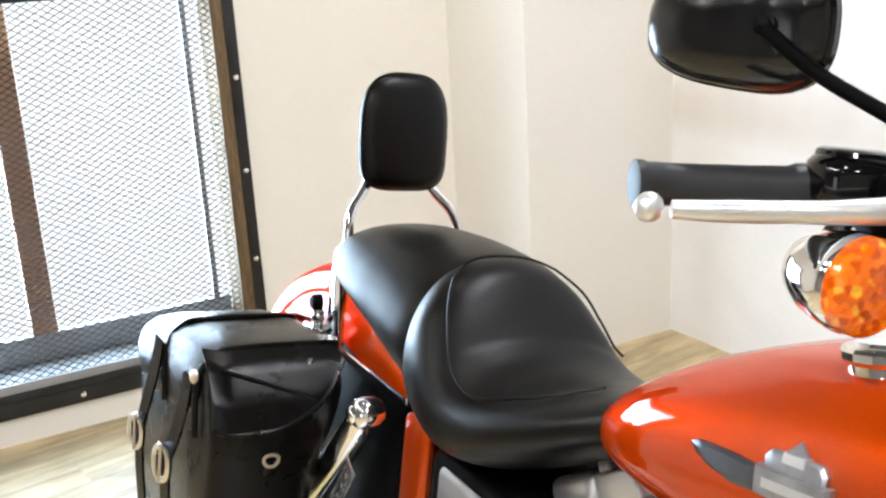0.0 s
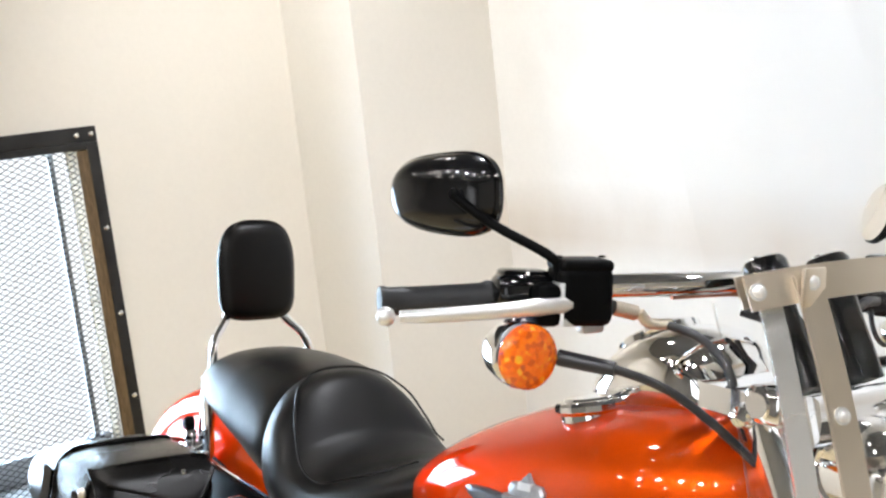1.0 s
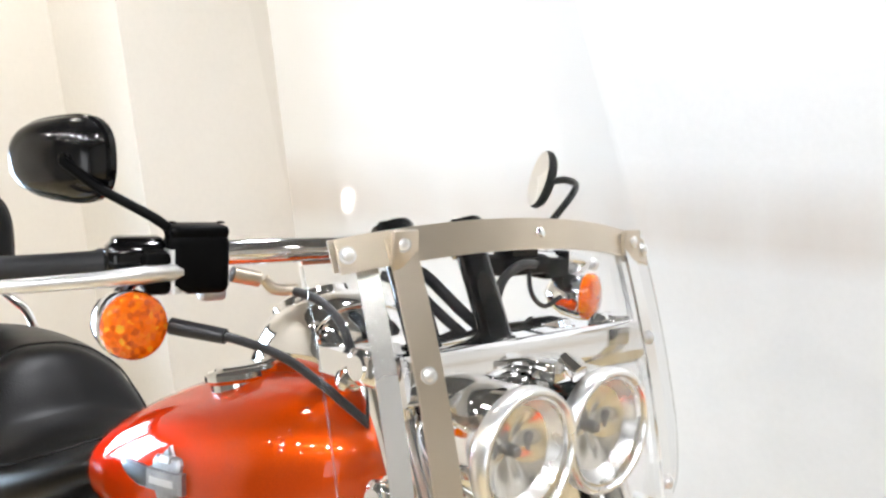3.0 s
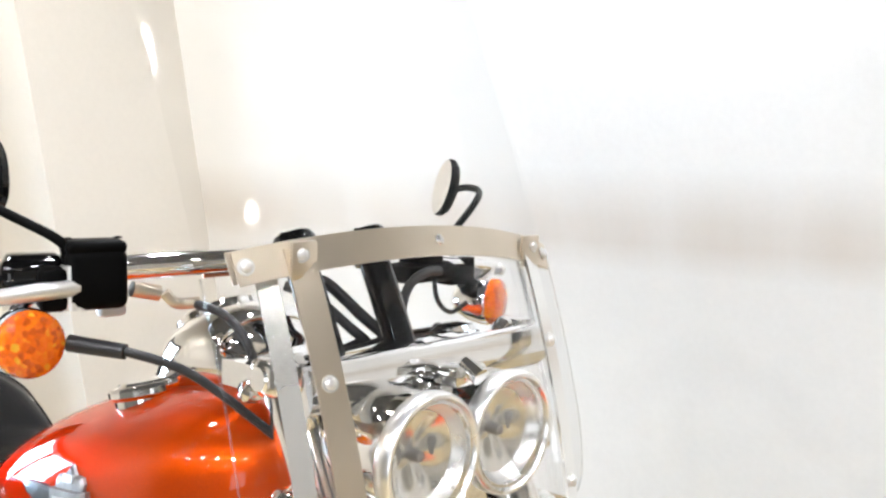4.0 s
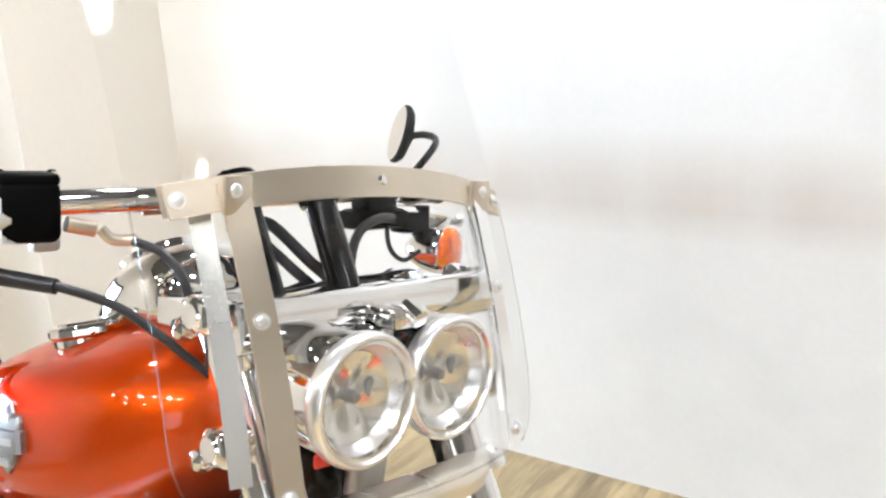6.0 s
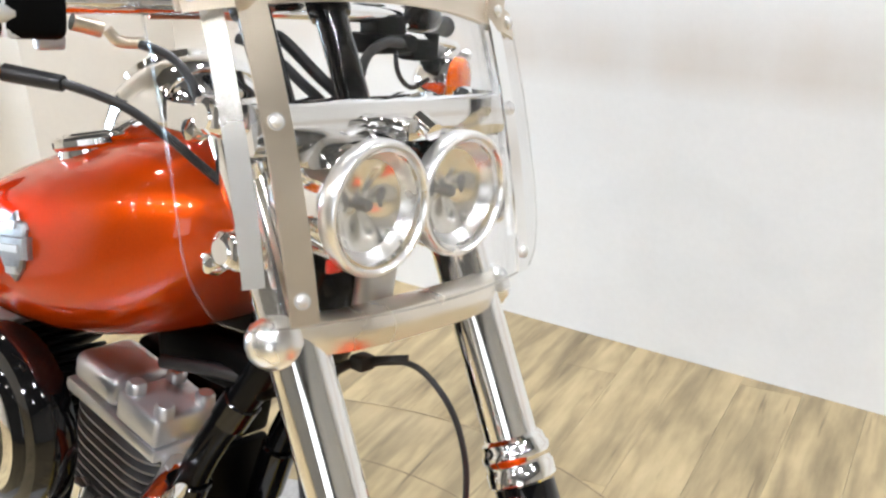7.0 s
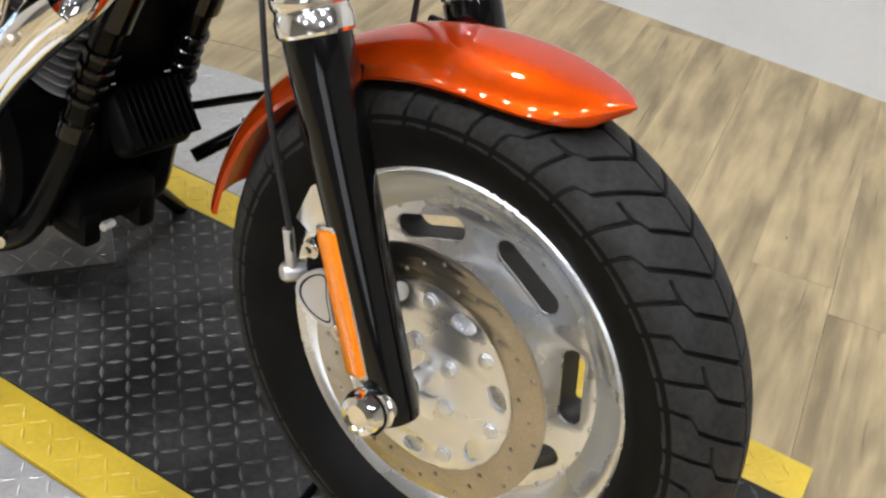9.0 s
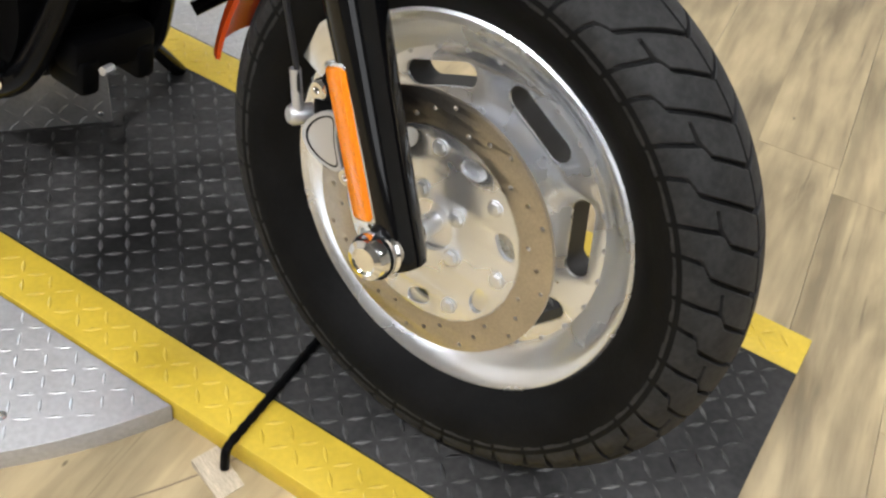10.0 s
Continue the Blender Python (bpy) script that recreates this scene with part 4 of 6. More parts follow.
fdir = (fk(1, 0) - fk(0, 0)).normalized()
for s in (-1, 1):
    y = s * 0.122
    leg = fp("fork_slider", join(lathe([(0.018, -0.012), (0.0245, -0.009), (0.0262, 0.002), (0.0265, 0.10), (0.0295, 0.28), (0.0325, 0.33), (0.0325, 0.368), (0.031, 0.374)], 32, along(fk(0.0, y), fdir)),
                                 lathe([(0.020, -0.034), (0.022, -0.03), (0.022, 0.03), (0.020, 0.034)], 28, Matrix.Translation(fk(0.004, y, -0.014)) @ YAX)), M_BLACK, "gloss black fork slider")
    prof = [(0.034, 0.368), (0.0365, 0.371), (0.0365, 0.385), (0.0345, 0.388), (0.0345, 0.393), (0.0368, 0.396), (0.0368, 0.404), (0.0345, 0.407), (0.0335, 0.414), (0.029, 0.418)]
    fp("dust_collar", lathe(prof, 36, along(fk(0.0, y), fdir)), M_FORK, "ribbed chrome collar", leg)
    fp("fork_tube", lathe([(0.0275, 0.40), (0.0282, 0.41), (0.0282, 0.70), (0.0282, 0.768), (0.026, 0.778), (0.0, 0.780)], 36, along(fk(0.0, y), fdir)), M_FORK, "chrome fork tube cover", leg)
    fp("fork_cap", hexhead(fk(0.700, y), fdir, 0.02, 0.014), M_CHROME, "", leg)
    if s < 0:
        fp("reflector", box(0, 0, 0.078, 0.012, 0.029, 0.148, 0.004, 2, Matrix.Translation(fk(0.030, y - 0.024, -0.017)) @ Matrix.Rotation(math.atan(-FK), 4, "Y") @ Matrix.Rotation(radians(72), 4, "Z")), M_REFLECT, "long amber fork reflector", leg)
        fp("reflector_tray", box(0.004, 0.003, 0.078, 0.012, 0.036, 0.156, 0.004, 2, Matrix.Translation(fk(0.030, y - 0.024, -0.017)) @ Matrix.Rotation(math.atan(-FK), 4, "Y") @ Matrix.Rotation(radians(72), 4, "Z")), M_ALU, "silver tray of the reflector", leg)
    # axle nut cover
    c = fk(0.008, y, -0.006)
    fp("axle_nut", lathe([(0.022, 0.0), (0.0255, 0.002), (0.0255, 0.012), (0.0225, 0.014), (0.0225, 0.016), (0.0245, 0.018), (0.0245, 0.027), (0.0205, 0.035), (0.014, 0.038), (0.012, 0.036), (0.0, 0.036)], 28,
                         Matrix.Translation((c.x, c.y + s * 0.010, c.z)) @ (YAX if s > 0 else Matrix.Rotation(radians(90), 4, "X"))), M_CHROME, "chrome axle nut cover", leg)
    if s > 0:
        continue
    # brake caliper behind the leg
    cm = Matrix.Translation((-0.094, s * 0.088, 0.076)) @ Matrix.Rotation(radians(-18), 4, "Y")
    cal = fp("brake_caliper", box(0, 0, 0, 0.064, 0.062, 0.086, 0.018, 4, cm), M_SATIN, "black brake caliper with silver inset")
    cm2 = Matrix.Translation((-0.096, s * 0.1205, 0.072)) @ Matrix.Rotation(radians(-18), 4, "Y") @ Matrix.Rotation(radians(90), 4, "X")
    kid = [(0.022 * math.cos(b) * (1 - 0.25 * math.cos(b)) - 0.006 * math.cos(2 * b), 0.030 * math.sin(b)) for b in [2 * math.pi * i / 28 for i in range(28)]]
    fp("caliper_inset", plate([kid], 0.005, 0.0012, cm2), M_CAST, "silver machined inset", cal)
    fp("inset_line", plate([[(x * 0.86, y2 * 0.88) for x, y2 in kid], [(x * 0.78, y2 * 0.83) for x, y2 in kid][::-1]], 0.0056, 0.0002, cm2), M_SATIN, "", cal)
    fp("caliper_mount", plate([[(-0.030, 0.0), (0.0, -0.01), (0.03, 0.02), (0.03, 0.085), (-0.02, 0.095), (-0.036, 0.05)]], 0.012, 0.003,
                              Matrix.Translation((-0.088, s * 0.110, 0.07)) @ Matrix.Rotation(radians(90), 4, "X")), M_SATIN, "", cal)
    fp("hose_bracket", plate([[(-0.025, -0.01), (0.0, -0.02), (0.022, 0.03), (0.012, 0.055), (-0.012, 0.03)]], 0.004, 0.001, Matrix.Translation((-0.120, s * 0.116, 0.150)) @ Matrix.Rotation(radians(90), 4, "X")), M_ALU, "pale bracket plate", cal)
    for dx, dz in ((-0.084, 0.140), (-0.066, 0.046), (-0.118, 0.118)):
        fp("caliper_bolt", lathe([(0.0105, 0), (0.0105, 0.005), (0.008, 0.008), (0.004, 0.008), (0.004, 0.004), (0, 0.004)], 14, along((dx, s * 0.117, dz), (0, s, 0))), M_CHROME, "", cal)
    fp("banjo_bolt", lathe([(0.009, -0.012), (0.011, -0.01), (0.011, 0.012), (0.008, 0.016)], 12, along((-0.142, s * 0.11, 0.075), (-0.4, s * 0.9, 0))), M_CAST, "", cal)
    # brake line up to the headstock
    if s < 0:
        fp("brake_hose", tube([(-0.142, s * 0.118, 0.082), (-0.150, s * 0.122, 0.13), (-0.190, s * 0.125, 0.24), (-0.245, s * 0.10, 0.36), (-0.29, s * 0.07, 0.44), (-0.30, s * 0.03, 0.465)], 0.0031, 8), M_CABLE, "black rubber brake hose", cal)
    fp("hose_end", rod((-0.142, s * 0.117, 0.078), (-0.151, s * 0.121, 0.125), 0.0058, 10), M_CAST, "", cal)

# front hose loop over the fender
fp("brake_line", tube([(-0.27, 0.0, 0.452), (-0.245, 0.02, 0.460), (-0.218, 0.034, 0.452), (-0.187, 0.046, 0.415), (-0.171, 0.053, 0.36), (-0.170, 0.056, 0.29)], 0.0033, 8), M_CABLE, "looped black brake hose")
fp("hose_tee", join(box(-0.272, 0.0, 0.456, 0.020, 0.022, 0.016, 0.004), rod((-0.27, 0.005, 0.456), (-0.236, 0.029, 0.462), 0.0052, 10), rod((-0.28, -0.005, 0.455), (-0.29, -0.05, 0.44), 0.0048, 10)), M_SLOT, "dark metal hose junction")

# lower and upper fork bridges
low = fp("lower_triple_clamp", loft([[(-0.203 + 0.016 * c * (1 - 0.45 * (abs(t) ** 4)) - 0.022 * abs(t) ** 4, t * 0.138, 0.525 + 0.017 * q) for c, q in
                                      ((-1, -1), (0.2, -1.05), (0.75, -0.9), (0.95, -0.3), (0.95, 0.3), (0.75, 0.9), (0.2, 1.05), (-1, 1))]
                                     for t in np.linspace(-1, 1, 17)]), M_BRIDGE, "broad satin steel lower fork bridge")
for s in (-1, 1):
    fp("clamp_cap", lathe([(0.0, -0.025), (0.012, -0.023), (0.020, -0.017), (0.0255, -0.008), (0.0265, 0.002), (0.024, 0.012), (0.017, 0.020), (0.0, 0.025)], 28, along(fk(0.520, s * 0.146, 0.004), fdir)), M_BEZEL, "rounded chrome clamp end", low)
up = fp("upper_triple_clamp", loft([[(-0.325 + 0.05 * c, t * 0.16, 0.700 + 0.012 * q) for c, q in
                                      ((-1, -1), (0.8, -1), (1, -0.5), (1, 0.5), (0.8, 1), (-1, 1))] for t in np.linspace(-1, 1, 9)]), M_CHROME, "chrome upper fork bridge")
fp("headlamp_bar", loft([[(-0.252 + 0.012 * c, t * 0.165, 0.702 + 0.022 * q) for c, q in
                          ((-1, -0.8), (0.4, -1), (0.9, -0.6), (1, 0.2), (0.7, 0.85), (0.2, 1), (-1, 0.9))] for t in np.linspace(-1, 1, 9)]), M_CHROME, "chrome headlamp bridge bar")
fp("lamp_post", join(rod((-0.245, -0.02, 0.52), (-0.235, -0.02, 0.60), 0.019, 14), box(-0.235, 0.0, 0.60, 0.05, 0.10, 0.018, 0.004)), M_CAST, "silver headlamp post")

# ---- twin headlamps
for s in (-1, 1):
    c = Vector((-0.186 - (0.006 if s > 0 else 0), s * 0.059 - 0.019, 0.639))
    hm = along(c, (1, 0, -0.02))
    bowl = fp("headlamp", lathe([(0.0, -0.105), (0.03, -0.102), (0.05, -0.088), (0.055, -0.06), (0.0575, -0.03), (0.0585, -0.012), (0.0585, -0.004), (0.055, 0.004), (0.050, 0.004), (0.0488, 0.000)], 48, hm, close=False), M_CHROME, "round chrome twin headlamp")
    fp("bezel", lathe([(0.0580, -0.012), (0.0602, -0.008), (0.0608, 0.000), (0.0600, 0.005), (0.0580, 0.0075), (0.0552, 0.0075), (0.0532, 0.005), (0.0515, -0.003), (0.0492, -0.010)], 48, hm, close=False), M_BEZEL, "broad satin chrome bezel", bowl)
    fp("lens", lathe([(0.0530, 0.004), (0.046, 0.0080), (0.03, 0.0110), (0.0, 0.012)], 40, hm, close=False), M_LENS, "clear glass lens", bowl).visible_shadow = False
    v, f = [], []
    rings, n = 10, 64
    for i in range(rings + 1):
        rr = 0.0412 * (1 - i / rings) + 0.006 * (i / rings)
        for j in range(n):
            a = 2 * math.pi * j / n
            lobe = 0.0030 * math.cos(4 * a) * math.sin(math.pi * (rr - 0.006) / 0.0352)
            v.append((rr * math.cos(a), rr * math.sin(a), -0.012 - 0.011 * (1 - (rr / 0.0412) ** 2) + lobe))
    for i in range(rings):
        for j in range(n):
            q = (j + 1) % n
            f.append((i * n + j, i * n + q, (i + 1) * n + q, (i + 1) * n + j))
    fp("reflector_bowl", moved((v, f), hm), M_REFL, "faceted silver reflector", bowl, 20)
    fp("inner_cone", lathe([(0.0500, 0.002), (0.0475, -0.003), (0.0428, -0.011), (0.0408, -0.013)], 48, hm, close=False), M_BEZEL, "", bowl)
    fp("bulb", lathe([(0.0060, -0.040), (0.0060, -0.014), (0.0045, -0.010), (0.0, -0.009)], 16, hm), M_LAMPDARK, "grey bulb shield", bowl)
    # dark ovals stand in for the housing's reflections in the bowl
    for b in (-1, 1):
        fp("side_reflection", moved(lathe([(0.0075, -0.003), (0.0075, 0.0), (0.006, 0.0012), (0.0, 0.0016)], 18), hm @ pose(b * 0.0235, 0.004, -0.0180) @ Matrix.Diagonal((0.8, 1.25, 1.0, 1.0))), M_LAMPDARK, "", bowl)
fp("lamp_clamp", join(box(-0.225, -0.006, 0.700, 0.05, 0.045, 0.02, 0.005), rod((-0.21, -0.006, 0.71), (-0.19, -0.006, 0.70), 0.009, 12)), M_CHROME, "chrome clamp between the lamps")
fp("lamp_label", box(-0.196, -0.115, 0.592, 0.006, 0.02, 0.012, 0.002), M_RED, "small red and yellow sticker under the lamp")

# ---- handlebar with grips, levers, mirrors and signals
bar_pts = [(-0.503, -0.305, 0.783), (-0.46, -0.21, 0.793), (-0.425, -0.11, 0.796), (-0.415, 0.0, 0.797),
           (-0.425, 0.11, 0.796), (-0.46, 0.21, 0.793), (-0.503, 0.305, 0.783)]
hb = fp("handlebar", tube(bar_pts, 0.0122, 16), M_CHROME, "wide chrome drag handlebar")
for s in (-1, 1):
    g0, g1 = Vector((-0.544, s * 0.408, 0.777)), Vector((-0.50, s * 0.295, 0.783))
    dd = (g1 - g0)
    prof = [(0.011, 0), (0.0146, 0.001), (0.0148, 0.006), (0.0136, 0.008), (0.0131, 0.03), (0.0131, 0.07), (0.0136, 0.098), (0.0154, 0.103), (0.0154, 0.110), (0.012, 0.111)]
    fp("grip", lathe(prof, 22, along(g0, dd)), M_GRIP, "ribbed grey-black rubber grip", hb)
    sw = Matrix.Translation((-0.482, s * 0.288, 0.792)) @ Matrix.Rotation(radians(s * 21), 4, "Z")
    fp("switch_housing", join(box(0, 0, -0.002, 0.042, 0.058, 0.034, 0.012, 3, sw), box(-0.002, 0.0, 0.013, 0.030, 0.046, 0.010, 0.005, 2, sw)), M_BLACK, "black switch housing", hb)
    fp("switch_button", box(-0.026, 0.004, 0.006, 0.008, 0.014, 0.010, 0.002, 1, sw), M_GRIP, "", hb)
    # lever with a ball end
    dz_ = -0.024 if s > 0 else 0.004
    lp = [(-0.448, s * 0.235, 0.776), (-0.443, s * 0.275, 0.777), (-0.458, s * 0.33, 0.772), (-0.487, s * 0.385, 0.767), (-0.503, s * 0.41, 0.765)]
    lp = [(a, b, c_ + dz_) for a, b, c_ in lp]
    lv = fp("lever", tube(lp, 0.008, 12, 8, radii=[q * (1.0 if s < 0 else 0.62) for q in (0.0125, 0.0092, 0.0072, 0.0066, 0.0056)]), M_LEVER if s < 0 else M_BADGE, "satin aluminium lever with a ball end")
    fp("lever_ball", lathe([(0.0, -0.0090), (0.0040, -0.0081), (0.0073, -0.0052), (0.0090, 0), (0.0073, 0.0052), (0.0040, 0.0081), (0.0, 0.0090)], 20, along((-0.512, s * 0.419, 0.7645 + dz_), (0, 0, 1))), M_LEVER, "", lv)
    fp("lever_pivot", join(box(-0.449, s * 0.250, 0.777 + dz_, 0.03, 0.045, 0.026, 0.005), rod((-0.446, s * 0.268, 0.757 + dz_), (-0.446, s * 0.268, 0.797 + dz_), 0.011, 14)), M_LEVER if s < 0 else M_SATIN, "", lv)
    # brake reservoir or clutch perch
    if s < 0:
        rm = Matrix.Translation((-0.450, -0.246, 0.790)) @ Matrix.Rotation(radians(-18), 4, "Z")
        mc = fp("brake_reservoir", box(0, 0, -0.002, 0.045, 0.054, 0.056, 0.009, 3, rm), M_SATIN, "black brake reservoir on the handlebar")
        fp("reservoir_cap", box(0, 0, 0.0265, 0.044, 0.053, 0.012, 0.0055, 3, rm), M_SATIN, "", mc)
        fp("clamp_block", box(0.0, -0.036, -0.010, 0.042, 0.026, 0.040, 0.007, 2, rm), M_SATIN, "", mc)
        for a in (-1, 1):
            fp("cap_screw", bolt(rm @ Vector((0.0, a * 0.022, 0.033)), (0, 0, 1), 0.004, 0.002, 8), M_SATIN, "", mc)
        fp("banjo", join(rod((-0.436, -0.216, 0.776), (-0.432, -0.190, 0.770), 0.0075, 12), tube([(-0.432, -0.184, 0.770), (-0.427, -0.175, 0.760), (-0.418, -0.155, 0.759)], 0.0055, 10)), M_STEEL, "steel hose fitting", mc)
    else:
        mc = fp("clutch_perch", join(box(-0.452, 0.190, 0.760, 0.045, 0.085, 0.024, 0.008, 2), box(-0.452, 0.19, 0.780, 0.036, 0.05, 0.028, 0.008, 2)), M_SATIN, "black clutch lever perch")
    # turn signal hanging under the perch
    sc = Vector((-0.447, -0.309, 0.735)) if s < 0 else Vector((-0.412, 0.283, 0.718))
    sd = (1, -0.06, -0.03) if s < 0 else (0.95, 0.32, 0.0)
    sm = along(sc, sd)
    sg = fp("turn_signal", lathe([(0.0, -0.056), (0.010, -0.054), (0.019, -0.046), (0.027, -0.030), (0.0305, -0.012), (0.031, -0.004), (0.029, 0.0)], 32, sm, close=False), M_CHROME, "round chrome bullet turn signal")
    fp("lens", lathe([(0.030, -0.001), (0.0295, 0.007), (0.0265, 0.0105), (0.016, 0.0130), (0.0, 0.0138)], 36, sm, close=False), M_AMBER, "amber lens", sg)
    fp("signal_stalk", tube([sc + Vector((-0.03, 0.0, 0.02)), sc + Vector((-0.03, 0.026, 0.04)), (-0.452, s * 0.225, 0.768)], 0.0075, 10), M_CHROME, "", sg)
    fp("signal_bracket", box(-0.452, s * 0.228, 0.758, 0.014, 0.026, 0.016, 0.004), M_CAST, "", sg)

# rear mirrors
def mirror_shell():
    """Teardrop housing in its own plane: x across, y up, z to the front."""
    secs = []
    for k in range(9):
        t = k / 8
        sc = math.cos(t * math.pi / 2) ** 0.62
        ring = []
        for i in range(48):
            a = 2 * math.pi * i / 48
            ca_, sa_ = math.cos(a), math.sin(a)
            x = 0.0675 * math.copysign(abs(ca_) ** 0.66, ca_)
            y = 0.0400 * math.copysign(abs(sa_) ** 0.74, sa_)
            y *= 1.0 + 0.06 * (x / 0.0675) if sa_ > 0 else 1.0 + 0.20 * (x / 0.0675)
            ring.append((x * max(sc, 0.02), y * max(sc, 0.02), 0.034 * math.sin(t * math.pi / 2)))
        secs.append(ring)
    return secs


shell = loft(mirror_shell())
mm = Matrix.Translation((-0.5715, -0.314, 0.877)) @ Matrix.Rotation(radians(-74), 4, "Z") @ Matrix.Rotation(radians(4), 4, "X") @ Matrix(((0, 0, 1, 0), (1, 0, 0, 0), (0, 1, 0, 0), (0, 0, 0, 1)))
mr = fp("mirror", moved(shell, mm), M_MIRRORSHELL, "gloss black teardrop rear mirror on a stem")
fp("mirror_glass", moved(loft([[(p[0] * 0.94, p[1] * 0.92, q) for p in mirror_shell()[0]] for q in (-0.0015, 0.0005)]), mm), M_MIRROR, "mirror glass", mr)
fp("mirror_rim", moved(loft([[(p[0] * k, p[1] * k, q) for p in mirror_shell()[0]] for k, q in ((0.98, 0.001), (1.012, 0.003), (1.012, 0.008), (0.98, 0.010))]), mm), M_BLACK, "", mr)
fp("mirror_ball", lathe([(0.0115, -0.010), (0.0115, 0.002), (0.008, 0.004), (0.007, 0.001), (0.0055, 0.006), (0.0, 0.008)], 18, along((-0.533, -0.331, 0.878), (0.27, -0.96, 0))), M_SATIN, "", mr)
fp("mirror_stem", tube([(-0.528, -0.337, 0.876), (-0.500, -0.312, 0.851), (-0.458, -0.280, 0.826), (-0.452, -0.271, 0.812), (-0.450, -0.270, 0.78)], 0.0048, 10), M_SATIN, "black stem", mr)
LMIR = along((-0.455, 0.239, 0.862), (0.52, 0.82, -0.24))
ml = fp("mirror", lathe([(0.0, 0.012), (0.012, 0.0115), (0.015, 0.006), (0.032, 0.005), (0.0365, 0.0), (0.0365, -0.005), (0.0345, -0.007)], 36, LMIR), M_SATIN, "small round black rear mirror on a bent stem")
fp("mirror_glass", lathe([(0.0345, -0.0075), (0.0, -0.0085)], 36, LMIR), M_MIRROR, "mirror glass", ml)
fp("mirror_stem", tube([(-0.452, 0.248, 0.860), (-0.450, 0.278, 0.862), (-0.449, 0.294, 0.850), (-0.449, 0.240, 0.802), (-0.45, 0.222, 0.785)], 0.0046, 10, 5), M_SATIN, "black bent stem", ml)

# risers
for s in (-1, 1):
    rs = fp("riser", lathe([(0.0165, 0.0), (0.0165, 0.115), (0.019, 0.117), (0.019, 0.13)], 24, along((-0.315, s * 0.049 - 0.024, 0.69), (-FK, 0, 1))), M_BLACK, "gloss black handlebar riser")
    for q in (-1, 1):
        fp("riser_bolt", bolt(Vector((-0.315, s * 0.049 - 0.024, 0.69)) + 0.147 * fdir + Vector((0, q * 0.011, 0)), fdir, 0.005, 0.004, 10), M_CHROME, "", rs)
    fp("riser_cap", lathe([(0.0205, 0.112), (0.022, 0.116), (0.022, 0.142), (0.019, 0.147), (0.0, 0.148)], 24, along((-0.315, s * 0.049 - 0.024, 0.69), (-FK, 0, 1))), M_BLACK, "", rs)

# cables
fp("cable_loom", tube([(-0.42, -0.012, 0.770), (-0.40, -0.006, 0.765), (-0.37, 0.012, 0.735), (-0.34, 0.035, 0.700), (-0.32, 0.045, 0.65)], 0.0065, 10), M_CABLE, "black cable loom between the risers")
fp("cable_loom", tube([(-0.425, -0.045, 0.765), (-0.40, -0.028, 0.755), (-0.37, -0.006, 0.725), (-0.34, 0.015, 0.692), (-0.32, 0.025, 0.64)], 0.0055, 10), M_CABLE, "black cable loom between the risers")
fp("throttle_cable", tube([(-0.442, -0.275, 0.732), (-0.400, -0.247, 0.727), (-0.370, -0.206, 0.709), (-0.345, -0.176, 0.682), (-0.335, -0.163, 0.668), (-0.322, -0.14, 0.645)], 0.0043, 10), M_CABLE, "black throttle cable")
fp("cable_boot", rod((-0.442, -0.275, 0.732), (-0.398, -0.246, 0.7265), 0.0080, 12, 0.0072), M_CABLE, "black rubber cable boot")
fp("brake_cable", tube([(-0.420, -0.160, 0.759), (-0.390, -0.147, 0.750), (-0.362, -0.145, 0.733), (-0.350, -0.143, 0.712), (-0.345, -0.12, 0.65)], 0.0045, 10), M_CABLE, "black brake cable")
fp("clutch_cable", tube([(-0.430, 0.200, 0.762), (-0.422, 0.165, 0.763), (-0.418, 0.130, 0.745), (-0.412, 0.114, 0.70), (-0.39, 0.10, 0.63)], 0.0058, 10), M_CABLE, "black clutch cable")
fp("signal_wire", tube([(-0.44, 0.2, 0.77), (-0.425, 0.19, 0.73), (-0.425, 0.215, 0.71), (-0.42, 0.24, 0.72)], 0.003, 8), M_CABLE, "thin black signal wire")
fp("wiring", tube([(-0.433, -0.14, 0.783), (-0.418, -0.08, 0.785), (-0.405, -0.03, 0.784)], 0.003, 8), M_COPPER, "copper-coloured wiring along the bar")

# ---- windshield
def gx(y, z):
    d = 0.82 - z
    return -0.246 + 0.40 * d - (0.45 * d * d if d > 0 else 0.0) - 1.02 * y * y


def gz(y):
    """Height of the arched cross strip."""
    return 0.822 - 0.04 * y - 0.55 * y * y


def gn(y, z):
    return Vector((1, 2.04 * y, 0.36)).normalized()


ws = fp("windshield", ([], []), M_SHIELD, "clear polycarbonate windshield in a stainless strip frame")
def halfw(z):
    lo = 0.545
    w = 0.229
    if z < lo + 0.075:
        w = 0.188 + 0.041 * math.sqrt(max(0.0, 1 - ((lo + 0.075 - z) / 0.075) ** 2))
    if z > 1.10:
        w = 0.229 - 0.09 * (1 - math.sqrt(max(0.0, 1 - ((z - 1.10) / 0.12) ** 2)))
    return w


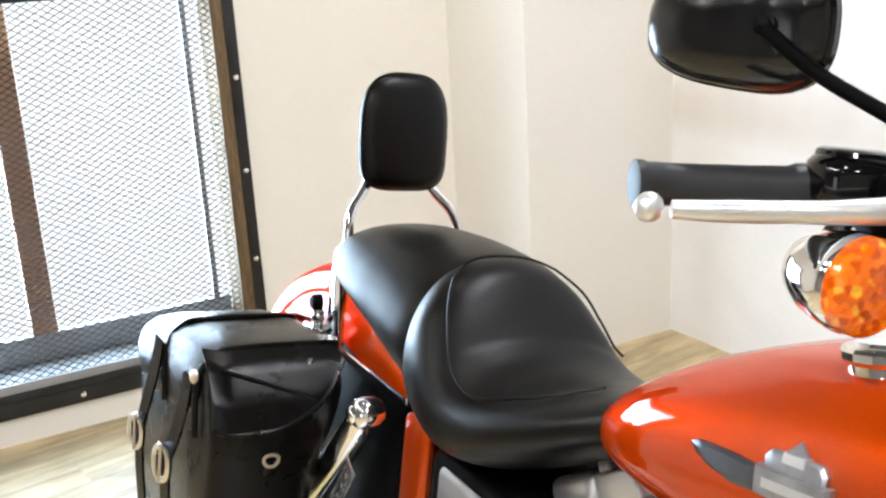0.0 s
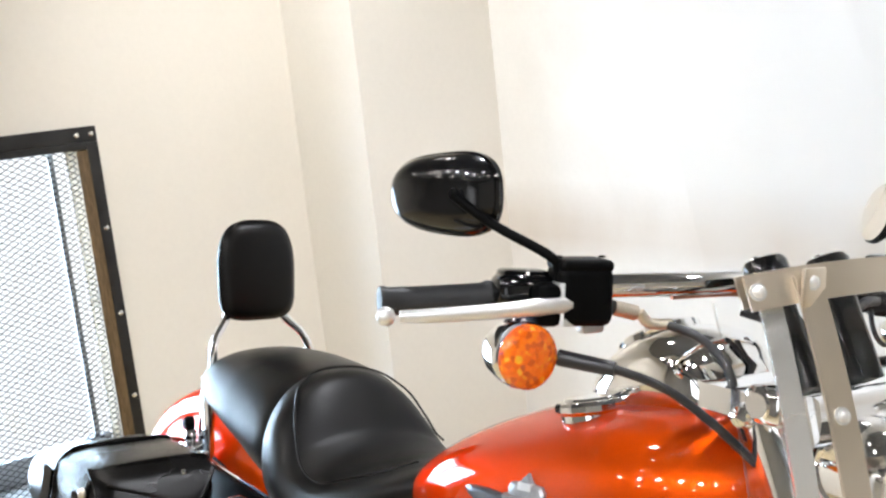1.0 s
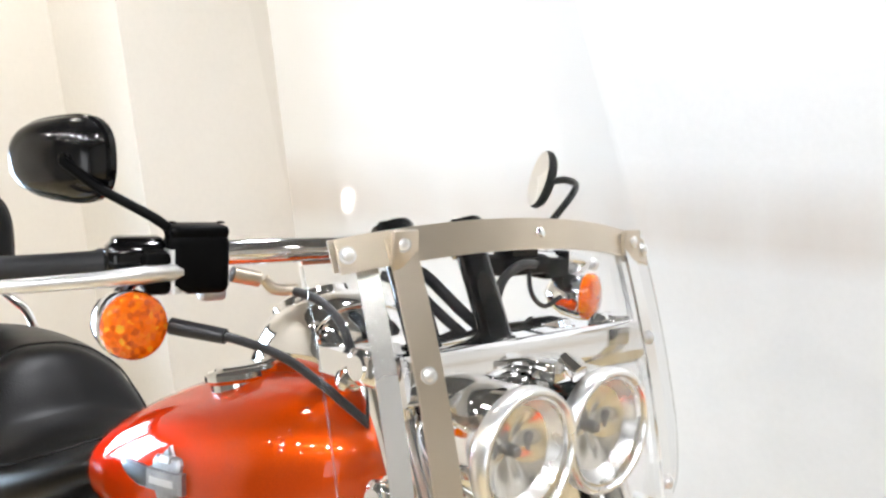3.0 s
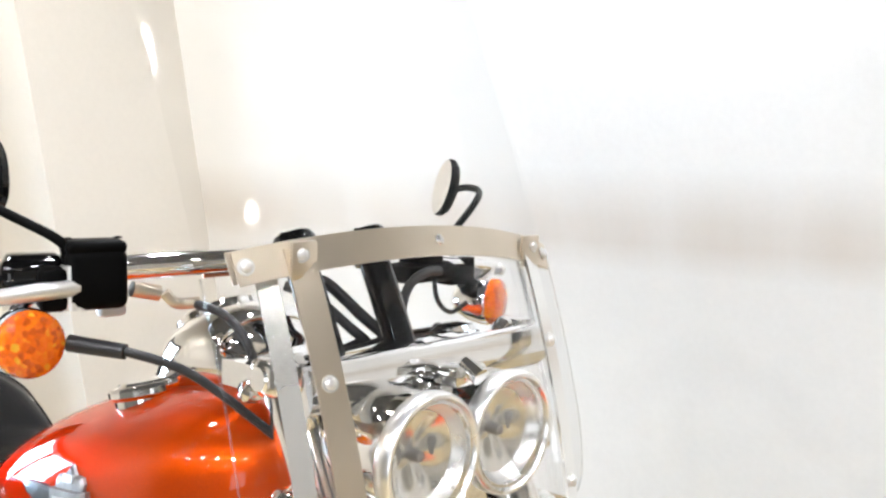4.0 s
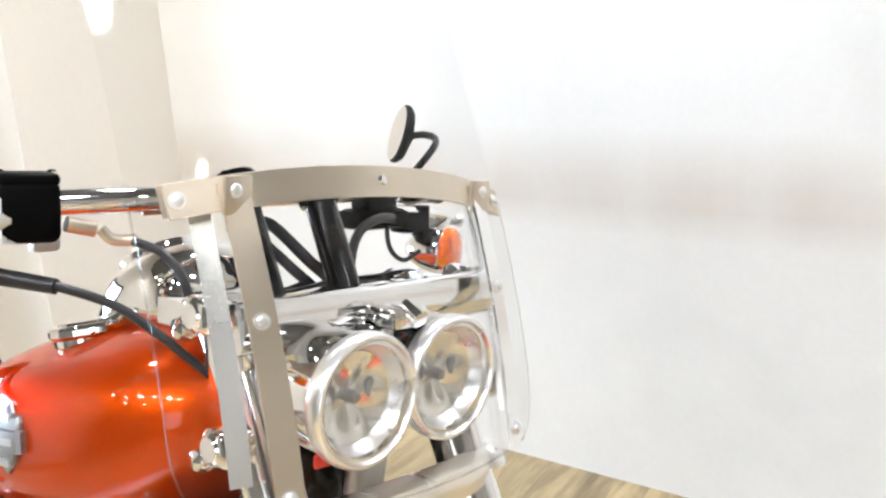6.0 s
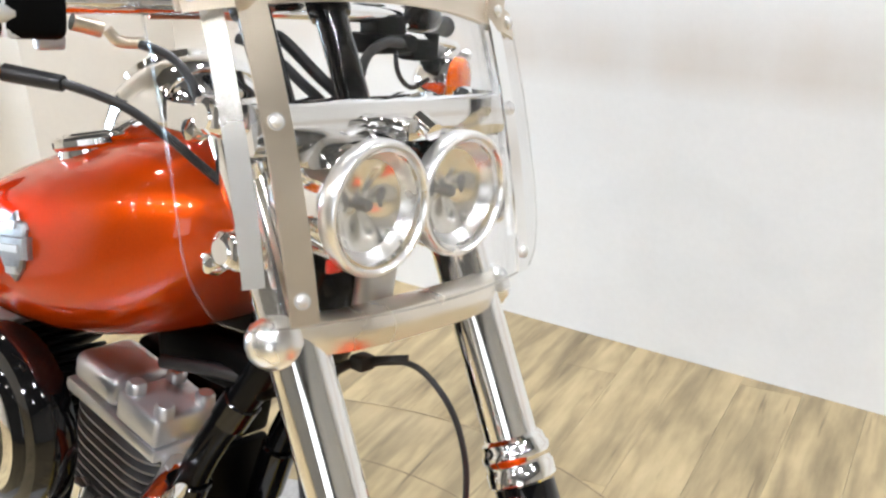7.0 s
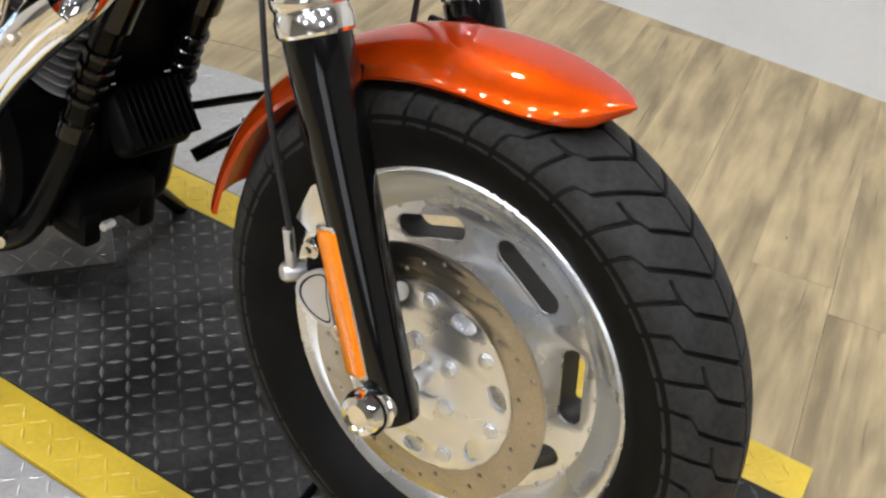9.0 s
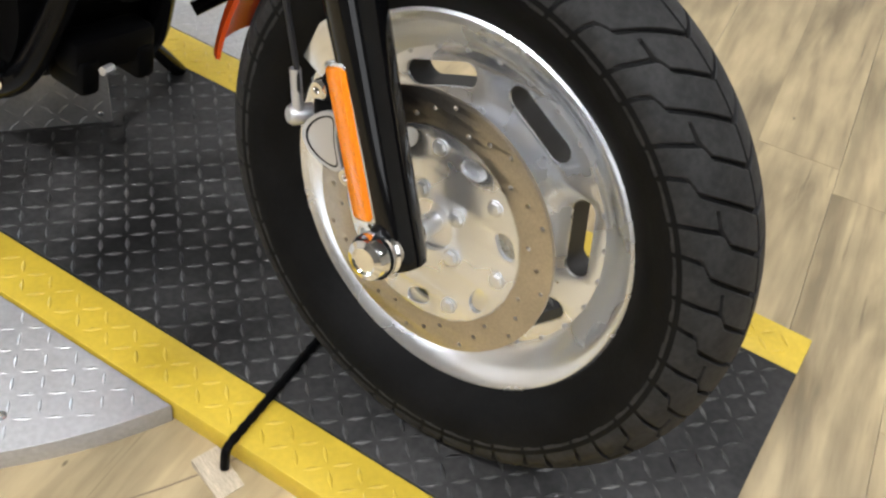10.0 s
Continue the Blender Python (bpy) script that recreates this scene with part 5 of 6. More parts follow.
zs = list(np.linspace(0.545, 0.62, 9)) + list(np.linspace(0.64, 1.08, 12)) + list(np.linspace(1.10, 1.22, 8))
gv, gf = [], []
NY = 25
for zq in zs:
    for i in range(NY):
        yq = -0.008 + halfw(zq) * (-1 + 2 * i / (NY - 1))
        gv.append((gx(yq, zq), yq, zq))
for j in range(len(zs) - 1):
    for i in range(NY - 1):
        a = j * NY + i
        gf.append((a, a + 1, a + NY + 1, a + NY))
k0 = len(gv)
gv += [tuple(Vector(p) - 0.004 * gn(p[1], p[2])) for p in gv]
gf += [tuple(q + k0 for q in reversed(fc)) for fc in gf]
sheet = mesh(gv, gf)
sheet.materials.append(M_SHIELD)
ws.data = sheet
sheet.name = "windshield"
ws.visible_shadow = False
zl = [zq for zq in zs if zq < 0.83]
edge = [(gx(-0.008 - halfw(zq), zq) - 0.002, -0.008 - halfw(zq), zq) for zq in zl[::-1]]
edge += [(gx(yq, 0.545) - 0.002, yq, 0.545) for yq in np.linspace(-0.19, 0.174, 9)]
edge += [(gx(halfw(zq) - 0.008, zq) - 0.002, halfw(zq) - 0.008, zq) for zq in zl]
fp("sheet_edge", tube(edge, 0.0011, 6, 0), M_EDGE, "polished clear edge", ws)
ys = np.linspace(-0.2115, 0.204, 33)
fp("cross_strip", strap_path([(gx(y, gz(y)) + 0.001, y, gz(y)) for y in ys], lambda i: gn(ys[i], 0.8), 0.029, 0.003), M_STEEL, "stainless cross strip", ws)
fp("inner_strip", strap_path([(gx(y, gz(y)) - 0.008, y, gz(y)) for y in ys], lambda i: gn(ys[i], 0.8), 0.028, 0.003), M_STEEL, "", ws)
for s in (-1, 1):
    top_z = gz(s * 0.152 - 0.007)
    zz_ = np.linspace(top_z + 0.009, 0.548, 15)
    yv = [s * (0.152 - 0.006 * (top_z - z) / 0.27) - 0.007 for z in zz_]
    fp("upright_strip", strap_path([(gx(y, z) + 0.0045, y, z) for y, z in zip(yv, zz_)], lambda i: gn(yv[i], 0.7), 0.026, 0.003), M_STEEL if s < 0 else M_FORK, "stainless upright strip", ws)
    fp("strip_fold", box(gx(yv[0], top_z) + 0.010, yv[0], top_z - 0.001, 0.005, 0.028, 0.033, 0.002, 2), M_STEEL, "", ws)
    zr = np.linspace(0.80, 0.575, 12)
    fp("mount_rail", strap_path([(gx(s * 0.175, z) - 0.022, s * 0.172 - 0.004, z) for z in zr], lambda i: Vector((1, 0.7 * s, 0.2)), 0.019, 0.005), M_BEZEL, "bright metal mounting rail", ws)
    for yb, zb, off in ((s * 0.197 - 0.006, gz(s * 0.197 - 0.006), 0.005), (yv[0], top_z, 0.0125), (s * 0.1495 - 0.007, 0.710, 0.008), (s * 0.1465 - 0.007, 0.567, 0.008)):
        p = Vector((gx(yb, zb), yb, zb)) + gn(yb, zb) * off
        fp("screw", join(bolt(p, gn(yb, zb), 0.0055, 0.004, 14), lathe([(0.0075, -0.001), (0.0075, 0.0008)], 14, along(p, gn(yb, zb)))), M_LEVER, "", ws)
    for zb in (0.71, 0.60):
        fp("rail_clamp", join(box(gx(s * 0.185, zb) - 0.045, s * 0.168, zb, 0.04, 0.03, 0.032, 0.008, 3), rod((gx(s * 0.185, zb) - 0.048, s * 0.185, zb), (gx(s * 0.185, zb) - 0.048, s * 0.145, zb), 0.016, 16, bev=0.005),
                                   lathe([(0.0, -0.012), (0.009, -0.009), (0.012, 0.0), (0.009, 0.009), (0.0, 0.012)], 14, along((gx(s * 0.185, zb) - 0.066, s * 0.176, zb - 0.014), (0, 1, 0)))), M_CHROME, "chrome windshield clamp", ws)
fp("screw", bolt(Vector((gx(-0.008, gz(-0.008)), -0.008, gz(-0.008))) + gn(-0.008, 0.8) * 0.004, gn(0, 0.8), 0.0055, 0.004, 14), M_CHROME, "", ws)

# ---- front fender
def fender(R0, half, drop, a0, a1, tip, n=40, m=17, thick=0.004):
    v = []
    for i in range(n + 1):
        t = i / n
        a = radians(a0 + (a1 - a0) * t)
        taper = 1.0
        if t < tip:
            taper = max(0.0, 1 - (1 - t / tip) ** 3.4) ** 0.5 * 0.95 + 0.05
        w = half * taper
        for j in range(m):
            s = -1 + 2 * j / (m - 1)
            y = w * math.sin(s * 1.35) / math.sin(1.35)
            flare = 0.007 * max(0.0, 1 - t / 0.30) ** 2 if tip > 0.1 else 0.0
            r = R0 + flare - drop * (1 - math.cos(s * 1.35)) / (1 - math.cos(1.35)) * taper
            v.append((r * math.cos(a), y, r * math.sin(a)))
    inner = []
    for p in v:
        r = math.hypot(p[0], p[2])
        k = (r - thick) / r
        inner.append((p[0] * k, p[1] * 0.955, p[2] * k))
    f = []
    o = len(v)
    for i in range(n):
        for j in range(m - 1):
            a = i * m + j
            f.append((a, a + 1, a + m + 1, a + m))
            f.append((o + a + m, o + a + m + 1, o + a + 1, o + a))
        for a in (i * m, i * m + m - 1):
            f.append((a, a + m, o + a + m, o + a))
    for j in range(m - 1):
        for a in (j, n * m + j):
            f.append((a, o + a, o + a + 1, a + 1))
    return v + inner, f


ff = part("front_fender", fender(0.352, 0.076, 0.035, 71, 172, 0.30), M_ORANGE, bike, "short candy-orange front fender", WHEEL, 50)
for s in (-1, 1):
    part("fender_bracket", join(box(-0.145, s * 0.083, 0.292, 0.05, 0.010, 0.03, 0.004), bolt((-0.125, s * 0.088, 0.285), (0, s, 0), 0.008, 0.005)), M_TUBE, ff)

# ---- tank
def sect(x, w, zt, zb, n=40, e=2.3, flat=0.0):
    zc = zb + (zt - zb) * 0.46
    out = []
    for i in range(n):
        a = 2 * math.pi * i / n
        c, s = math.cos(a), math.sin(a)
        h = (zt - zc) if s >= 0 else (zc - zb)
        out.append((x, w * math.copysign(abs(c) ** (2 / e), c), zc + h * math.copysign(abs(s) ** (2 / e), s)))
    return out


def curve(xs, vals, n):
    """Smooth values along xs."""
    pts = smooth_path([(x, v, 0) for x, v in zip(xs, vals)], 10)
    px, pv = [p.x for p in pts], [p.y for p in pts]
    if px[0] > px[-1]:
        px, pv = px[::-1], pv[::-1]
    g = np.linspace(px[0], px[-1], n)
    return g, np.interp(g, px, pv)


tx = [-0.868, -0.855, -0.82, -0.76, -0.68, -0.60, -0.52, -0.44, -0.38, -0.335, -0.308, -0.298]
tw = [0.115, 0.140, 0.163, 0.182, 0.197, 0.207, 0.212, 0.208, 0.193, 0.168, 0.130, 0.07]
tt = [0.49, 0.512, 0.543, 0.580, 0.616, 0.643, 0.662, 0.674, 0.676, 0.666, 0.645, 0.618]
tb = [0.452, 0.440, 0.430, 0.425, 0.424, 0.428, 0.440, 0.464, 0.500, 0.540, 0.570, 0.585]
g, gw_ = curve(tx, tw, 44)
_, gt = curve(tx, tt, 44)
_, gb = curve(tx, tb, 44)
tank = bp("fuel_tank", loft([[(p[0], p[1] - 0.016, p[2]) for p in sect(x, w * 0.93, a, b, 44, 2.65)] for x, w, a, b in zip(g, gw_, gt, gb)]), M_ORANGE, "teardrop candy-orange fuel tank", None, 60)
# chrome console with speedometer and filler cap
cx = [-0.590, -0.578, -0.553, -0.523, -0.478, -0.430, -0.40]
cw = [0.034, 0.050, 0.060, 0.067, 0.070, 0.064, 0.04]
ch = [0.668, 0.690, 0.714, 0.733, 0.746, 0.744, 0.715]
g2, cw2 = curve(cx, cw, 26)
_, ch2 = curve(cx, ch, 26)
bp("console", loft([[(p[0], p[1] - 0.045, p[2]) for p in sect(x, w, h, h - 0.10, 24, 2.4)] for x, w, h in zip(g2, cw2, ch2)]), M_CHROME, "chrome tank console", tank, 60)
bp("speedometer", lathe([(0.044, -0.03), (0.047, -0.01), (0.047, 0.003), (0.043, 0.006), (0.041, 0.002), (0.0, 0.003)], 36, along((-0.524, -0.045, 0.724), (-0.62, 0, 1))), M_CHROME, "chrome speedometer bezel", tank)
CAP = along((-0.550, -0.121, 0.6560), (-0.20, -0.05, 1))
bp("filler_cap", lathe([(0.035, -0.032), (0.036, 0.001), (0.034, 0.0025), (0.030, 0.0025), (0.028, 0.005), (0.014, 0.0072), (0.0, 0.0075)], 40, CAP), M_CHROME, "chrome filler cap", tank)
bp("cap_rim", lathe([(0.0372, -0.012), (0.0402, -0.008), (0.0402, -0.002), (0.0380, 0.001)], 15, CAP), M_CHROME, "faceted chrome rim of the cap", tank, 12)
# tank emblem: a shield crossed by a bar, with a spear tail, bent to the tank on both sides
def tank_half(x, z):
    """Half width of the tank at x and z."""
    w, zt_, zb_ = (float(np.interp(x, g, q)) for q in (gw_, gt, gb))
    zc = zb_ + (zt_ - zb_) * 0.46
    h = (zt_ - zc) if z > zc else (zc - zb_)
    return w * 0.93 * max(0.0, 1 - min(1.0, abs(z - zc) / h) ** 2.65) ** (1 / 2.65)


def badge(outline, s, x0, z0, height, inset=0.90, tilt=8.0):
    """A raised badge on the tank's side s that follows its curve."""
    fine_ = []
    for i, (x, z) in enumerate(outline):
        xn, zn = outline[(i + 1) % len(outline)]
        fine_ += [(x + (xn - x) * k / 4, z + (zn - z) * k / 4) for k in range(4)]
    mx, mz = sum(p[0] for p in fine_) / len(fine_), sum(p[1] for p in fine_) / len(fine_)
    c, q = math.cos(radians(tilt)), math.sin(radians(tilt))
    secs = []
    for k, h in ((1.0, -0.002), (1.0, height * 0.6), (inset, height), (inset * 0.7, height), (inset * 0.4, height), (0.02, height)):
        row = []
        for x, z in fine_:
            lx_, lz_ = mx + (x - mx) * k, mz + (z - mz) * k
            X, Z = x0 + lx_ * c - lz_ * q, z0 + lx_ * q + lz_ * c
            row.append((X, s * (tank_half(X, Z) + h) - 0.016, Z))
        secs.append(row)
    return loft(secs)


SHIELD = [(-0.031, 0.018), (-0.026, 0.024), (-0.012, 0.025), (0.0, 0.035), (0.012, 0.025), (0.026, 0.024), (0.031, 0.018), (0.027, -0.006), (0.019, -0.022), (0.0, -0.035), (-0.019, -0.022), (-0.027, -0.006)]
SPEAR = [(-0.036, 0.008), (-0.036, -0.012), (-0.065, -0.013), (-0.092, -0.008), (-0.112, -0.001), (-0.120, 0.006), (-0.112, 0.009), (-0.092, 0.010), (-0.065, 0.010)]
for s in (-1, 1):
    bd = bp("emblem", badge(SHIELD, s, -0.545, 0.553, 0.005), M_BADGE, "pewter shield emblem", tank, 30)
    bp("emblem_bar", badge([(-0.037, 0.011), (0.037, 0.011), (0.037, -0.011), (-0.037, -0.011)], s, -0.545, 0.553, 0.0085, 0.93), M_BADGE, "pewter bar across the shield", bd, 30)
    for dz in (0.0, -0.023, 0.022):
        wd = 0.028 if dz == 0 else 0.012
        bp("emblem_mark", badge([(-wd, 0.004 + dz), (wd, 0.004 + dz), (wd, -0.004 + dz), (-wd, -0.004 + dz)], s, -0.545, 0.553, 0.0096 if dz == 0 else 0.0062, 0.9), M_CAST, "raised plain bar", bd, 30)
    bp("emblem_spear", badge(SPEAR, s, -0.545, 0.553, 0.0055, 0.72), M_BADGEDARK, "dark blue-grey spear tail", tank, 30)

# ---- seat
def seat(xs, ws_, tops, bots, dish, e, n=64, steps=34, shift=0.0, crease=0.0):
    g, w = curve(xs, ws_, steps)
    _, t = curve(xs, tops, steps)
    _, b = curve(xs, bots, steps)
    _, d = curve(xs, dish, steps)
    secs = []
    for x, ww, tt_, bb_, dd_ in zip(g, w, t, b, d):
        ring = sect(x, ww, tt_, bb_, n, e)
        out = []
        for (px, py, pz) in ring:
            if pz > bb_ + (tt_ - bb_) * 0.5:
                inside = max(0.0, 1 - (py / (ww * 0.92)) ** 2)
                pz -= dd_ * inside ** 0.7 + crease * math.exp(-((x + 1.112) / 0.010) ** 2) * min(1.0, inside * 3)
            out.append((px, py, pz))
        secs.append([(px, py + shift, pz) for px, py, pz in out])
    return loft(secs)


st = bp("rider_seat", seat([-1.275, -1.262, -1.235, -1.205, -1.175, -1.145, -1.11, -1.07, -1.02, -0.96, -0.90, -0.85, -0.81],
                           [0.066, 0.101, 0.126, 0.140, 0.148, 0.154, 0.157, 0.158, 0.158, 0.150, 0.131, 0.104, 0.068],
                           [0.50, 0.538, 0.562, 0.570, 0.564, 0.538, 0.502, 0.480, 0.473, 0.483, 0.498, 0.511, 0.515],
                           [0.36, 0.335, 0.315, 0.308, 0.306, 0.308, 0.314, 0.325, 0.345, 0.375, 0.41, 0.44, 0.455],
                           [0.0, 0.0, 0.001, 0.004, 0.009, 0.014, 0.017, 0.017, 0.014, 0.009, 0.004, 0.001, 0.0], 2.15, steps=72, shift=-0.060, crease=0.0025), M_SEAT, "stitched black leather rider seat", None, 60)
bp("pillion_seat", seat([-1.635, -1.62, -1.58, -1.52, -1.44, -1.37, -1.30, -1.245, -1.20],
                        [0.06, 0.09, 0.116, 0.130, 0.138, 0.142, 0.146, 0.146, 0.13],
                        [0.49, 0.515, 0.538, 0.554, 0.563, 0.566, 0.562, 0.55, 0.52],
                        [0.44, 0.432, 0.424, 0.41, 0.39, 0.37, 0.35, 0.345, 0.36],
                        [0, 0, 0, 0.002, 0.004, 0.004, 0.002, 0, 0], 2.25, shift=-0.036), M_SEAT, "black leather pillion pad", st, 60)
# piping round the rider's dish and along the skirt
from_seat = st.data


def on_top(ob_mesh, x, y, lift=0.0008):
    best = -1.0
    for p in ob_mesh.vertices:
        d = (p.co.x - x) ** 2 + (p.co.y - y) ** 2
        if d < 0.00028 and p.co.z > best:
            best = p.co.z
    return best + lift


seam = []
for i in range(41):
    a = radians(12 + 236 * i / 40)
    x, y = -1.055 - 0.172 * math.sin(a), -0.060 + 0.135 * math.cos(a)
    z = on_top(from_seat, x, y)
    if z > 0.3:
        seam.append((x, y, z))
bp("seam_piping", tube(seam, 0.0018, 6, 2), M_SEAT, "stitched seam", st)

# ---- backrest
pad_secs = []
for k in range(9):
    t = -1 + 2 * k / 8
    sc = (1 - abs(t) ** 3.2 * 0.22)
    ring = []
    for i in range(44):
        a = 2 * math.pi * i / 44
        c, s = math.cos(a), math.sin(a)
        y = 0.080 * math.copysign(abs(c) ** (0.5 if s < 0 else 0.62), c)
        z = (0.106 if s > 0 else 0.090) * math.copysign(abs(s) ** (0.72 if s > 0 else 0.32), s)
        y *= 1 - 0.08 * (1 if s < 0 else 0) * abs(s)
        ring.append((-1.632 + 0.026 * t - 0.10 * (z) * 0.9, y * sc - 0.017, 0.682 + z * sc))
    pad_secs.append(ring)
br = bp("backrest", loft(pad_secs), M_SEAT, "black leather sissy-bar backrest pad", None, 60)
bp("pad_seam", tube([(p[0], -0.017 + (p[1] + 0.017) * 1.012, 0.682 + (p[2] - 0.682) * 1.012) for p in pad_secs[5] + pad_secs[5][:1]], 0.0018, 6, 0), M_SEAT, "stitched seam", br)
for s in (-1, 1):
    bp("sissy_bar", tube([(-1.645, s * 0.056 - 0.018, 0.68), (-1.635, s * 0.058 - 0.018, 0.604), (-1.61, s * 0.097 - 0.016, 0.553), (-1.60, s * 0.108 - 0.012, 0.50), (-1.60, s * 0.118 - 0.006, 0.40), (-1.60, s * 0.124, 0.33)], 0.0085, 12, 6), M_CHROME, "chrome sissy bar", br)
    bp("side_plate", plate([[(-0.055, -0.06), (0.03, -0.06), (0.030, 0.0), (0.016, 0.15), (0.006, 0.160), (-0.008, 0.15), (-0.018, 0.05)]], 0.007, 0.002, Matrix.Translation((-1.605, s * 0.134, 0.335)) @ Matrix.Rotation(radians(90), 4, "X")), M_CHROME, "chrome side plate", br)
    for dx, dz in ((-0.045, 0.34), (0.015, 0.33), (-0.06, 0.385), (-0.05, 0.362)):
        bp("plate_bolt", join(lathe([(0.014, 0), (0.014, 0.012), (0.010, 0.018), (0, 0.019)], 16, along((-1.60 + dx, s * 0.137, dz), (0, s, 0)))), M_CHROME if dx != -0.06 else M_SATIN, "", br)

# ---- rear fender, tail lamp and strut
def long_fender(path, half, drop, m=17, thick=0.004):
    """A fender shell along a side-view line."""
    line = smooth_path(path, 5)
    n = len(line)
    v, inner = [], []
    for i, q in enumerate(line):
        d = (line[min(i + 1, n - 1)] - line[max(i - 1, 0)]).normalized()
        up_ = Vector((d.z, 0, -d.x))
        for j in range(m):
            s = -1 + 2 * j / (m - 1)
            y = half * math.sin(s * 1.4) / math.sin(1.4)
            h = -drop * (1 - math.cos(s * 1.4)) / (1 - math.cos(1.4))
            v.append(q + up_ * h + Vector((0, y, 0)))
            inner.append(q + up_ * (h - thick) + Vector((0, y * 0.96, 0)))
    f = []
    o = len(v)
    for i in range(n - 1):
        for j in range(m - 1):
            a = i * m + j
            f += [(a, a + 1, a + m + 1, a + m), (o + a + m, o + a + m + 1, o + a + 1, o + a)]
        f += [(a, a + m, o + a + m, o + a) for a in (i * m, i * m + m - 1)]
    for j in range(m - 1):
        f += [(a, o + a, o + a + 1, a + 1) for a in (j, (n - 1) * m + j)]
    return v + inner, f


rf = bp("rear_fender", long_fender([(-1.25, 0, 0.24), (-1.32, 0, 0.335), (-1.43, 0, 0.395), (-1.56, 0, 0.422), (-1.70, 0, 0.428), (-1.84, 0, 0.414), (-1.94, 0, 0.384), (-2.02, 0, 0.340), (-2.08, 0, 0.280), (-2.11, 0, 0.21)], 0.112, 0.10), M_ORANGE, "candy-orange rear fender", None, 50)
bp("tail_lamp", lathe([(0.045, -0.05), (0.055, -0.02), (0.055, 0.0), (0.05, 0.012), (0.0, 0.018)], 32, along((-2.115, 0, 0.19), (-1, 0, 0.3))), M_RED, "round red tail lamp", rf)
for s in (-1, 1):
    # black panel added so the gap between bag and shock stays dark
    bp("dark_gap_panel", box(-1.43, s * 0.150, 0.20, 0.30, 0.014, 0.27, 0.006), M_SATIN, "black panel added to darken the gap behind the shock", rf)
    bp("fender_strut", box(-1.55, s * 0.122, 0.30, 0.42, 0.012, 0.045, 0.005), M_CHROME, "chrome fender strut", rf)
    # shock absorber
    a, b = Vector((-1.288, s * 0.208, 0.328)), Vector((-1.535, s * 0.208, 0.04))
    d = (b - a).normalized()
    sh = bp("shock_absorber", lathe([(0.016, 0.010), (0.020, 0.024), (0.0235, 0.04), (0.0235, 0.25), (0.021, 0.26)], 28, along(a, d)), M_CHROME, "chrome covered rear shock absorber")
    bp("shock_eye", lathe([(0.0, -0.024), (0.014, -0.023), (0.021, -0.017), (0.0235, -0.008), (0.0235, 0.010), (0.018, 0.02), (0.0, 0.021)], 24, Matrix.Translation(a) @ YAX), M_CHROME, "", sh)
    bp("shock_bolt", bolt((a.x, a.y + s * 0.021, a.z), (0, s, 0), 0.013, 0.010, 16), M_CHROME, "", sh)
    bp("shock_shaft", rod(a + d * 0.25, b, 0.012), M_CHROME, "", sh)
    coil = []
    for i in range(90):
        q = a + d * (0.26 + 0.11 * i / 89)
        w = 2 * math.pi * 5 * i / 89
        n1 = Vector((0, 1, 0))
        n2 = d.cross(n1)
        coil.append(q + 0.024 * (math.cos(w) * n1 + math.sin(w) * n2))
    bp("coil_spring", tube(coil, 0.005, 8, 0), M_SATIN, "black coil spring", sh)

# ---- saddlebag on the right side
BAG = [(-1.81, 0.06), (-1.78, 0.02), (-1.70, 0.0), (-1.48, 0.0), (-1.40, 0.03), (-1.376, 0.09), (-1.358, 0.20), (-1.346, 0.275), (-1.358, 0.330), (-1.395, 0.370),
       (-1.45, 0.384), (-1.58, 0.376), (-1.72, 0.352), (-1.795, 0.325), (-1.82, 0.28), (-1.815, 0.16)]
base = [Vector((x, z, 0)) for x, z in BAG]
ring = [(p.x, p.y) for p in smooth_path(base + base[:1], 5)[:-1]]


def bag_ring(y, k):
    return [(-1.58 + (x + 1.58) * k, y, 0.19 + (z - 0.19) * k) for x, z in ring]


bag_body = loft([bag_ring(y, k) for y, k in ((-0.205, 0.93), (-0.212, 0.98), (-0.228, 1.0), (-0.36, 1.0), (-0.39, 0.985), (-0.404, 0.955), (-0.410, 0.90))])
# the inner side leans out towards the bottom
bag_body = ([(x, y - 0.055 * min(1.0, max(0.0, (0.345 - z) / 0.15)) * min(1.0, max(0.0, (y + 0.33) / 0.10)), z) for x, y, z in bag_body[0]], bag_body[1])
bag = bp("saddlebag", bag_body, M_LEATHER, "black leather saddlebag with lid, straps and silver buckles", None, 55)
# lid over the top with an apron down the outer face
top = [(x, z) for x, z in ring if z > 0.30 and x < -1.41]
top = sorted(top)
lx, lz = [q[0] for q in top], [q[1] for q in top]
rows = []
for y, dz in ((-0.200, -0.020), (-0.208, 0.002), (-0.225, 0.006), (-0.36, 0.006), (-0.392, 0.001), (-0.410, -0.012), (-0.4165, -0.035), (-0.417, -0.075), (-0.4165, -0.115)):
    row = []
    for i in range(25):
        t = i / 24
        x = -1.80 + 0.378 * t
        k = max(0.0, -dz - 0.05) / 0.065
        x = -1.61 + (x + 1.61) * (1 - 0.10 * k)
        row.append((x, y, float(np.interp(x, lx, lz)) + dz + 0.03 * k * (2 * t - 1) ** 2))
    rows.append(row)
v0, f0 = loft(rows, closed=False, cap=False)
k0, nn = len(v0), len(rows)
rimf = []
for i in range(nn - 1):
    rimf += [(a, a + 25, a + 25 + k0, a + k0) for a in (i * 25, i * 25 + 24)]
for j in range(24):
    rimf += [(a, a + 1, a + 1 + k0, a + k0) for a in (j, (nn - 1) * 25 + j)]
